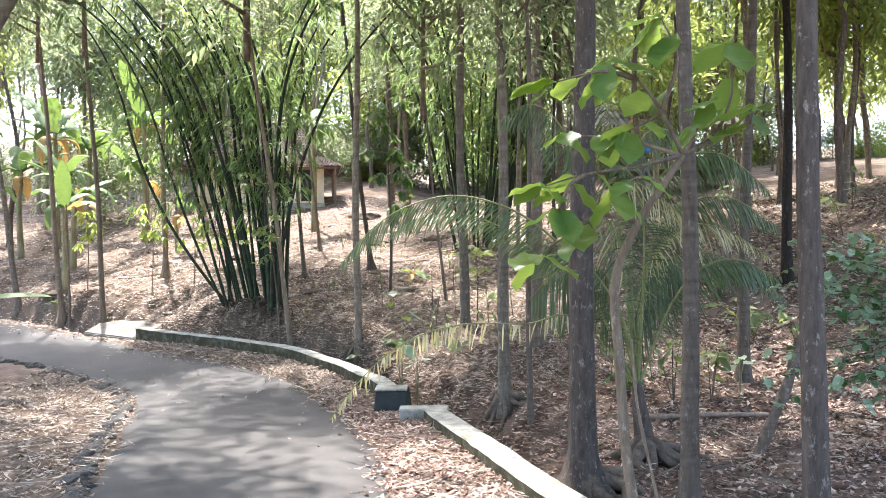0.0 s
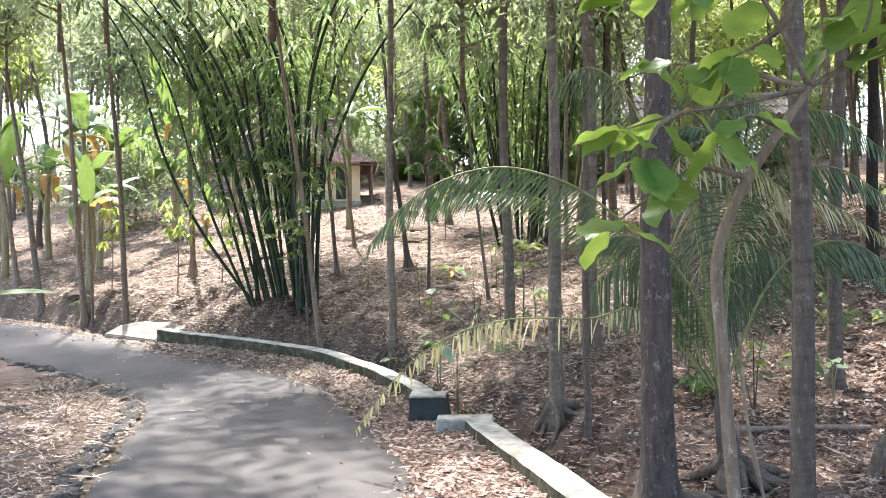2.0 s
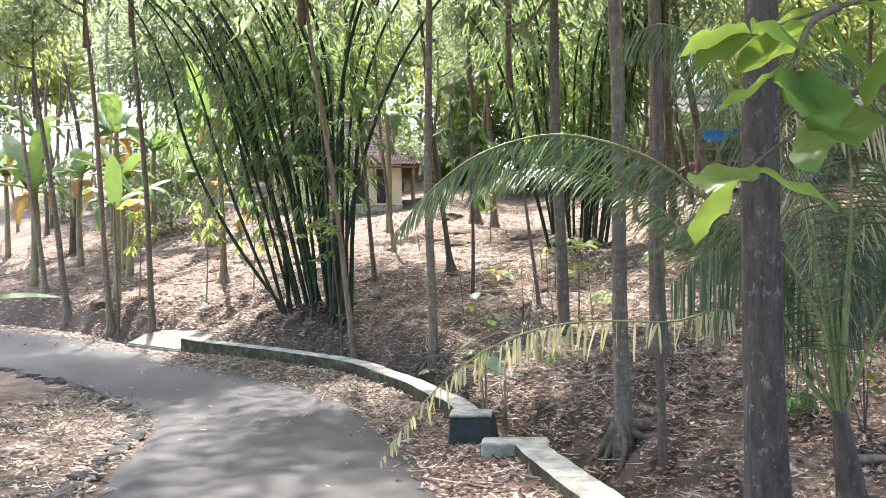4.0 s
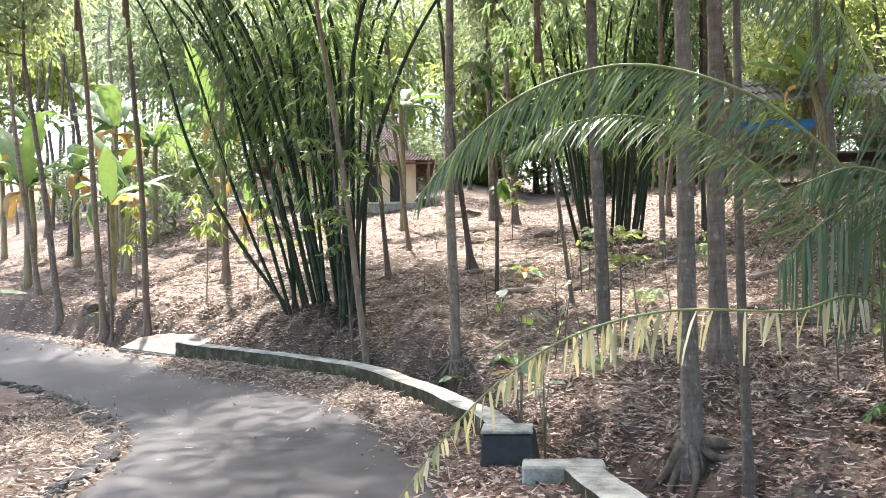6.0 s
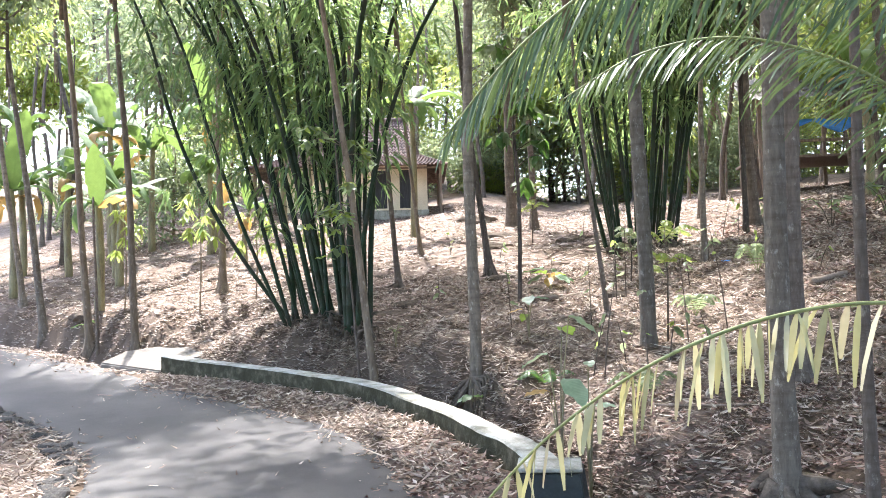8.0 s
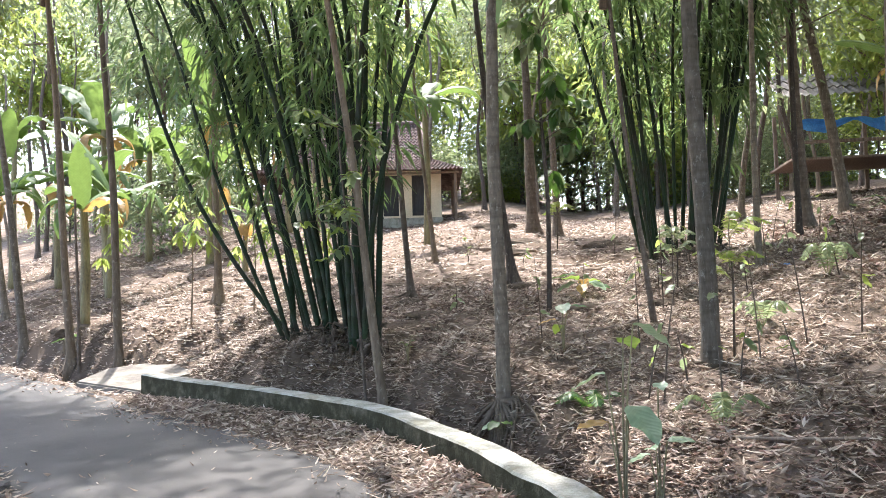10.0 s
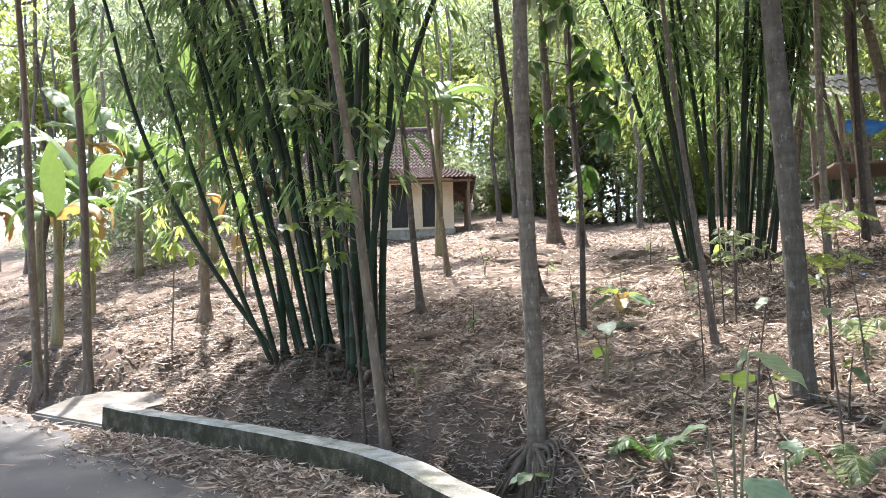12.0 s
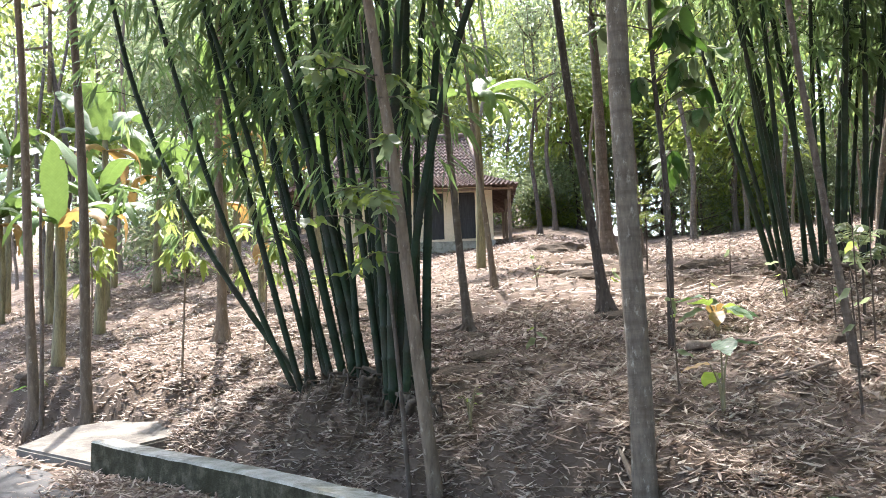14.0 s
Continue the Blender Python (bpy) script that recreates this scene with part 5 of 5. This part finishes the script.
# ---- dead wood and roots ----
log("snag", [(3.85, 10.95, -1.15), (4.08, 11.0, -0.65), (4.4, 11.1, 0.0), (4.58, 11.3, 0.35), (4.8, 11.35, 0.75)], 0.09, M_BARK_BROWN, "short leaning dead trunk propped in leaf litter", "dead trunk")
for x, y, dx, dy, r in [(-1.3, 23.0, 0.75, 0.05, 0.06), (-0.9, 21.7, 0.9, 0.25, 0.025), (3.0, 12.9, 1.9, 0.3, 0.05), (-0.7, 22.9, 0.4, 0.1, 0.045), (3.1, 21.1, 0.6, 0.2, 0.06), (-2.6, 18.9, -0.6, 1.4, 0.02), (0.1, 16.8, 1.1, -0.4, 0.022),
                        (-3.2, 30.6, 1.4, -0.5, 0.05), (-6.9, 26.2, 0.9, 0.2, 0.03), (2.7, 17.2, 1.2, 0.4, 0.03), (-0.4, 17.9, 0.8, -0.9, 0.015), (-1.6, 26.6, 1.2, 0.3, 0.05), (0.4, 18.9, -0.7, 0.6, 0.015), (2.2, 10.2, 0.9, 0.7, 0.03), (-10.6, 28.4, 1.5, -0.2, 0.03)]:
    log("fallen_branch", [(x, y, gz(x, y) + r), (x + dx * 0.5, y + dy * 0.5, gz(x + dx * 0.5, y + dy * 0.5) + r * 1.1), (x + dx, y + dy, gz(x + dx, y + dy) + r)], r, M_WOOD, "weathered fallen branch lying in dead leaves", "branch")


def root_mass(x, y, radius, count, seed, label, toward=None, r=0.03, rise=0.12):
    g = np.random.default_rng(seed)
    z = gz(x, y)
    ob = thing("tree_roots", 0, 0, 0, label, "roots")
    for i in range(count):
        a = g.uniform(0, 6.28) if toward is None else toward + g.normal(0, 1.1)
        reach = radius * g.uniform(0.5, 1.1)
        ex, ey = x + math.cos(a) * reach, y + math.sin(a) * reach
        b = a + g.normal(0, 0.55)
        mx, my = x + math.cos(b) * reach * 0.5, y + math.sin(b) * reach * 0.5
        line = spline([(x + math.cos(a) * 0.06, y + math.sin(a) * 0.06, z + rise), (mx, my, gz(mx, my) + 0.03 + 0.25 * rise), (ex, ey, gz(ex, ey) - 0.02)], 5)
        v, f = tube(line, np.linspace(r * g.uniform(0.6, 1.3), r * 0.3, len(line)), 6)
        attach("root", mesh_of("root", v, f, M_ROOTS, True), ob)


root_mass(-1.92, 19.52, 0.95, 30, 1, "tangle of brown exposed roots at the foot of the trunk", -1.9, 0.028, 0.07)
root_mass(1.62, 10.3, 0.95, 10, 2, "thick buttress roots spreading over the soil", -0.2, 0.13, 0.34)
root_mass(2.55, 11.0, 0.85, 10, 3, "thick roots spreading round the palm stem", None, 0.1, 0.2)
root_mass(1.0, 14.5, 0.55, 9, 4, "short thick roots flaring from the grey trunk", None, 0.085, 0.2)
for i, (x, y) in enumerate([(-8.85, 27.8), (-2.12, 25.8), (-4.05, 25.5), (-11.6, 26.5), (-9.9, 25.35)]):
    root_mass(x, y, 0.4, 5, 10 + i, "dark surface roots at the foot of a thin trunk", 3.5, 0.03)

# mounds of dark earth beside small planting pits
for i, (x, y, s) in enumerate([(-2.35, 19.25, 0.5), (-3.6, 23.9, 0.45), (-2.5, 30.2, 0.6), (-3.9, 25.0, 0.4), (-12.2, 27.6, 0.5), (2.9, 19.5, 0.3), (-1.9, 25.5, 0.4), (-0.9, 25.8, 0.45), (0.45, 22.75, 0.4), (3.5, 18.6, 0.35), (-2.45, 32.6, 0.75), (-3.3, 36.0, 0.8), (-3.8, 23.5, 0.5), (-0.9, 24.4, 0.4), (1.25, 22.9, 0.35), (-4.6, 27.3, 0.4), (-0.1, 30.7, 0.6), (-6.9, 30.2, 0.6), (-9.4, 29.6, 0.55), (2.4, 21.2, 0.35)]):
    bm = bmesh.new()
    bmesh.ops.create_icosphere(bm, subdivisions=3, radius=1.0)
    for w in bm.verts:
        w.co *= 1 + 0.28 * noise.noise(w.co * 2.1 + Vector((i * 3, 0, 0))) + 0.1 * noise.noise(w.co * 6)
        w.co = Vector((w.co.x * s, w.co.y * s * 0.55, w.co.z * s * 0.34))
    me = bpy.data.meshes.new("soil_mound")
    bm.to_mesh(me), bm.free()
    me.materials.append(M_SOIL)
    ob = tagged(new("soil_mound", me), "small mound of dark dug earth among dead leaves", "soil mound", "soil mounds")
    ob.matrix_basis = pose(x, y, gz(x, y) - 0.02 - 0.13 * s, 9, 0, 0)

# ---- house ----
HX, HY, HZ = -5.5, 40.5, 3.78


def tiled_plane(tl, tr, bl, br, pitch=0.15, course=0.2):
    """A sloping sheet of pantiles: waves across, a lip at each course."""
    tl, tr, bl, br = (np.array(p, float) for p in (tl, tr, bl, br))
    wide = max(np.linalg.norm(br - bl), np.linalg.norm(tr - tl))
    cols, rows = int(wide / pitch * 6), max(2, int(np.linalg.norm(bl - tl) / course))
    nrm = np.cross(br - bl, tl - bl)
    nrm /= np.linalg.norm(nrm)
    verts = []
    for i in range(rows):
        for s, lift in (((i + 0.0) / rows, 0.0), ((i + 1.0) / rows, 0.045)):
            a, b = tl + (bl - tl) * s, tr + (br - tr) * s
            for j in range(cols + 1):
                p = a + (b - a) * j / cols
                phase = j / 6 * 2 * math.pi + 0.25 * math.sin(i * 3.1)
                verts.append(p + nrm * (lift + 0.035 * math.sin(phase) + 0.006 * noise.noise(Vector((j * 0.3, i * 1.3, 0)))))
    m = cols + 1
    faces = [(k * m + j, (k + 1) * m + j, (k + 1) * m + j + 1, k * m + j + 1) for k in range(2 * rows - 1) for j in range(cols)]
    return verts, faces


house = thing("house", 0, 0, 0, "small cream plastered house with a steep clay-tiled roof", "house")
house.matrix_basis = pose(HX, HY, 0, 0, 0, 8.5) @ pose(-HX, -HY, 0)
bm = bmesh.new()
WALL_L = -11.2
for lo, hi in (((WALL_L, HY, HZ - 0.5), (-7.62, HY + 0.14, HZ + 1.85)), ((-7.62, HY, HZ + 1.68), (-7.06, HY + 0.14, HZ + 1.85)), ((-7.62, HY, HZ - 0.5), (-7.06, HY + 0.14, HZ + 0.2)), ((-7.06, HY, HZ - 0.5), (-6.57, HY + 0.14, HZ + 1.85)),
               ((-6.57, HY, HZ + 1.69), (-6.06, HY + 0.14, HZ + 1.85)), ((-6.57, HY, HZ - 0.5), (-6.06, HY + 0.14, HZ + 0.2)), ((-6.06, HY, HZ - 0.5), (HX, HY + 0.14, HZ + 1.85)),
               ((HX - 0.14, HY + 0.14, HZ - 0.5), (HX, HY + 4.6, HZ + 1.85)), ((WALL_L, HY + 0.14, HZ - 0.5), (WALL_L + 0.14, HY + 4.6, HZ + 1.85)), ((WALL_L + 0.14, HY + 4.46, HZ - 0.5), (HX - 0.14, HY + 4.6, HZ + 1.85))):
    box_bm(lo, hi, 0, bm)
part("wall", bm, M_PLASTER, house, "cream painted plaster wall")
part("plinth", box_bm((WALL_L - 0.05, HY - 0.07, HZ - 0.6), (HX + 0.05, HY - 0.003, HZ + 0.12), 0.01), M_CONCRETE, house, "stained cement plinth")
for x0, x1, nm in ((-6.57, -6.06, "door"), (-7.62, -7.06, "door")):
    leaf_d = part(nm, box_bm((x0 + 0.04, HY + 0.07, HZ + 0.21), (x1 - 0.04, HY + 0.11, HZ + 1.64), 0.005), M_DARKWOOD, house, "narrow dark wooden door")
    part("door_frame", box_bm((x0, HY + 0.02, HZ + 0.2), (x0 + 0.04, HY + 0.13, HZ + 1.68), 0), M_DARKWOOD, leaf_d)
    part("door_frame", box_bm((x1 - 0.04, HY + 0.02, HZ + 0.2), (x1, HY + 0.13, HZ + 1.68), 0), M_DARKWOOD, leaf_d)
    part("lintel", box_bm((x0 + 0.04, HY + 0.02, HZ + 1.64), (x1 - 0.04, HY + 0.13, HZ + 1.68), 0), M_DARKWOOD, leaf_d)
    part("panel", box_bm((x0 + 0.11, HY + 0.055, HZ + 0.35), (x1 - 0.11, HY + 0.068, HZ + 0.85), 0.005), M_DARKWOOD, leaf_d)
    part("panel", box_bm((x0 + 0.11, HY + 0.055, HZ + 0.95), (x1 - 0.11, HY + 0.068, HZ + 1.52), 0.005), M_DARKWOOD, leaf_d)
ridge, knee, eave = 7.85, 6.14, 5.56
R0, R1 = (-10.4, 43.0), (-6.2, 43.0)
K = [(-11.0, 41.3), (-5.85, 41.3), (-5.85, 44.7), (-11.0, 44.7)]
V4 = [(-12.4, 39.85), (-4.72, 39.85), (-4.72, 46.1), (-12.4, 46.1)]
up = [tiled_plane((*R0, ridge), (*R1, ridge), (*K[0], knee), (*K[1], knee)), tiled_plane((*R1, ridge), (*R0, ridge), (*K[2], knee), (*K[3], knee)),
      tiled_plane((*R1, ridge), (*R1, ridge - 0.01), (*K[1], knee), (*K[2], knee)), tiled_plane((*R0, ridge), (*R0, ridge - 0.01), (*K[3], knee), (*K[0], knee))]
down = [tiled_plane((*K[i], knee + 0.01), (*K[(i + 1) % 4], knee + 0.01), (*V4[i], eave), (*V4[(i + 1) % 4], eave)) for i in range(4)]
roof = attach("roof", mesh_of("roof", *join(up), M_TILE), house, "steep upper roof of weathered clay pantiles")
attach("roof_skirt", mesh_of("roof_skirt", *join(down), M_TILE), house, "shallow lower roof of weathered clay pantiles")
v, f = tube([(*R0, ridge + 0.05), (-8.3, 43.0, ridge + 0.04), (*R1, ridge + 0.05)], [0.1, 0.1, 0.1], 8)
attach("ridge_cap", mesh_of("ridge_cap", v, f, M_TILE, True), roof)
for a, b in ((R1, K[1]), (R0, K[0])):
    v, f = tube([(*a, ridge + 0.03), (*b, knee + 0.05)], [0.08, 0.08], 7)
    attach("hip_cap", mesh_of("hip_cap", v, f, M_TILE, True), roof)
for x, y in ((-4.98, 40.2), (-4.98, 43.0), (-4.98, 45.8), (-12.1, 40.2)):
    part("post", box_bm((x - 0.05, y - 0.05, HZ - 0.5), (x + 0.05, y + 0.05, 5.6), 0.008), M_WOOD, house, "grey wooden veranda post")
part("beam", box_bm((-12.3, 40.06, 5.45), (-4.85, 40.14, 5.52), 0.005), M_WOOD, house)
part("ceiling", box_bm((WALL_L, HY, HZ + 1.86), (HX, HY + 4.6, HZ + 1.9), 0), M_WOOD, house)

# ---- shed with a tarpaulin ----
shed = thing("shed", 0, 0, 0, "open wooden shed with a grey roof on the upper slope", "shed")
for x, y in ((6.4, 38.0), (9.4, 38.0), (12.4, 38.0), (6.4, 41.0), (9.4, 41.0), (12.4, 41.0)):
    part("post", box_bm((x - 0.06, y - 0.06, gz(x, y) - 0.3), (x + 0.06, y + 0.06, 7.0), 0.01), M_WOOD, shed)
part("rail", box_bm((6.2, 37.95, 5.5), (12.6, 38.05, 5.6), 0.01), M_WOOD, shed)
part("deck", box_bm((6.2, 38.1, 5.0), (12.6, 41.1, 5.08), 0.01), M_WOOD, shed)
v, f = tiled_plane((5.8, 40.4, 8.3), (13.0, 40.4, 8.3), (5.8, 37.2, 6.85), (13.0, 37.2, 6.85), 0.25, 0.9)
attach("roof", mesh_of("roof", v, f, M_SHEET), shed, "dusty grey corrugated sheet roof")
verts, faces, nx, ny = [], [], 36, 8
for i in range(nx + 1):
    for j in range(ny + 1):
        s, t = i / nx, j / ny
        sag = 0.12 * math.sin(s * 14) + 0.06 * math.sin(s * 31 + t * 3)
        verts.append((6.5 + 2.9 * s, 37.9 - 0.12 * math.sin(t * 2.5) + 0.05 * sag, 6.25 + 0.3 * sag - t * (0.3 + 0.16 * math.sin(s * 9))))
faces = [(i * (ny + 1) + j, (i + 1) * (ny + 1) + j, (i + 1) * (ny + 1) + j + 1, i * (ny + 1) + j + 1) for i in range(nx) for j in range(ny)]
tagged(new("tarpaulin", mesh_of("tarpaulin", verts, faces, M_TARP, True)), "crumpled bright blue tarpaulin hung along the shed", "tarpaulin")

# small scrap of blue plastic on the slope
bm = bmesh.new()
bmesh.ops.create_grid(bm, x_segments=8, y_segments=6, size=0.5)
for w in bm.verts:
    w.co = Vector((w.co.x * 0.3, w.co.y * 0.18, 0.05 * noise.noise(w.co * 7) + 0.04))
me = bpy.data.meshes.new("plastic_bag")
bm.to_mesh(me), bm.free()
me.materials.append(M_TARP)
ob = tagged(new("plastic_bag", me), "crumpled scrap of blue plastic lying in dead leaves", "bag")
ob.matrix_basis = pose(2.35, 24.0, gz(2.35, 24.0) + 0.02)

# ---- rough stones along the inner edge of the lane ----
edging = thing("stone_edging", 0, 0, 0, "row of rough dark stones edging the lane", "kerb", kind="structure")
g = np.random.default_rng(55)
STONES = []
for i in range(6):
    bm = bmesh.new()
    bmesh.ops.create_icosphere(bm, subdivisions=2, radius=1.0)
    for w in bm.verts:
        w.co *= 1 + 0.45 * noise.noise(w.co * 1.6 + Vector((i * 5, 0, 0))) + 0.2 * noise.noise(w.co * 4)
    me = bpy.data.meshes.new("stone")
    bm.to_mesh(me), bm.free()
    me.materials.append(M_STONE)
    STONES.append(me)
line = EDGE_L[(EDGE_L[:, 1] > 5) & (EDGE_L[:, 1] < 24)]
run = np.concatenate([[0], np.cumsum(np.linalg.norm(np.diff(line, axis=0), axis=1))])
s = 0.0
while s < run[-1]:
    px, py = np.interp(s, run, line[:, 0]), np.interp(s, run, line[:, 1])
    big = g.uniform(0.05, 0.12)
    off = g.normal(0, 0.07)
    m = pose(px - 0.12 + off, py + g.normal(0, 0.05), float(road_z(px, py)) + big * 0.1, g.uniform(-20, 20), g.uniform(-20, 20), g.uniform(0, 360)) @ Matrix.Diagonal((big * 1.35, big, big * 0.55, 1))
    attach("stone", STONES[g.integers(6)], edging, matrix=m)
    s += big * g.uniform(1.1, 1.7)

# ---- leaf litter ----
def scatter(n, xlo, xhi, ylo, yhi, lo, hi, slim, seed, keep, name, label, tilt=0.45, mat=M_LITTER):
    g = np.random.default_rng(seed)
    x, y = g.uniform(xlo, xhi, n), g.uniform(ylo, yhi, n)
    ok = g.random(n) < keep(x, y)
    x, y = x[ok], y[ok]
    k = len(x)
    a = g.uniform(0, 2 * math.pi, k)
    way = np.stack([np.cos(a), np.sin(a), g.normal(0, tilt * 0.6, k)], 1)
    side = np.stack([-np.sin(a), np.cos(a), g.normal(0, tilt, k)], 1)
    L = g.uniform(lo, hi, k)
    base = np.stack([x, y, ground_z(x, y) + g.uniform(0.008, 0.045, k)], 1) - way * L[:, None] * np.array([0.5, 0.5, 0.2])
    v, f = leaf_batch(base, way, side, L, L * slim * g.uniform(0.7, 1.3, k), 0.25, 0.02, True)
    tagged(new(name, tri_mesh(name, v, f, mat)), label, "leaf litter", kind="stuff")


def off_road(x, y):
    inside = np.minimum(from_line(x, y, EDGE_L), -from_line(x, y, EDGE_R))
    d = from_line(x, y, DITCH)
    on_wall = ((d > -0.35) & (d < 0.45) & (y < 24.5))
    slab = (x > -9.8) & (x < -7.8) & (y > 22.8) & (y < 25.0)
    outer = np.maximum(-from_line(x, y, EDGE_R), 0)
    ragged = 1 + 0.5 * np.sin(3.1 * x + 1.3 * y) * np.sin(2.3 * y - 0.9 * x)
    verge = np.maximum(0.8 * np.exp(-outer / ((0.14 + 0.55 * sstep(17.0, 21.5, y)) * ragged)), 0.35 * np.exp(-np.maximum(inside, 0) / 0.1))
    bare = np.sin(2.3 * x + 1.9 * np.sin(1.7 * y)) * np.sin(2.9 * y + 1.4 * np.sin(2.2 * x)) + 0.6 * np.sin(5.3 * x - 4.1 * y)
    patchy = np.where((d > 0.5) | (inside < -0.4), 0.34 + 0.66 * sstep(-0.7, 0.35, bare), 1.0)
    return patchy * np.where(inside > -0.02, np.maximum(verge, 0.012), 1.0) * np.where(on_wall & (inside < 0) & (d > -0.12), 0.08, 1.0) * np.where(slab, 0.4, 1.0) * np.where((d > 0.3) & (d < 1.0) & (x > -8), 0.8, 1.0)


scatter(85000, -2.5, 8.5, 4.5, 17.5, 0.045, 0.115, 0.48, 1, off_road, "leaf_litter", "curled reddish-brown dead leaves on the shaded ground", mat=M_LITTER_RED)
scatter(120000, -8, 5, 15, 26.5, 0.06, 0.17, 0.2, 2, off_road, "leaf_litter", "dry pale bamboo leaves strewn over the slope", 0.65)
scatter(45000, -7.5, 0.2, 16.5, 24, 0.07, 0.19, 0.13, 9, lambda x, y: off_road(x, y) * ((from_line(x, y, DITCH) > 0.7) & (from_line(x, y, DITCH) < 3.2)), "leaf_litter", "dry bamboo leaves on the bank of the ditch")
scatter(22000, -8.5, -2.0, 6, 19, 0.05, 0.13, 0.42, 3, off_road, "leaf_litter", "straw-coloured dead leaves inside the bend")
scatter(80000, -22, 10, 22, 45, 0.08, 0.19, 0.32, 4, off_road, "leaf_litter", "pale dead leaves over the upper slope")
scatter(13000, -9, 6, 8, 30, 0.18, 0.55, 0.045, 7, lambda x, y: off_road(x, y) * 0.9, "twig_litter", "thin dry twigs strewn over dead leaves", 0.2)
scatter(14000, -15, -7.5, 22.5, 30, 0.07, 0.17, 0.25, 8, off_road, "leaf_litter", "pale dead leaves on the cut bank beside the lane")
scatter(26000, 5, 20, 8, 34, 0.1, 0.2, 0.5, 5, off_road, "leaf_litter", "brown dead leaves in the shaded wood")
scatter(42000, 3, 13, 12.5, 30, 0.07, 0.16, 0.42, 6, off_road, "leaf_litter", "reddish-brown dead leaves on the slope under the trees", 0.6, M_LITTER_RED)
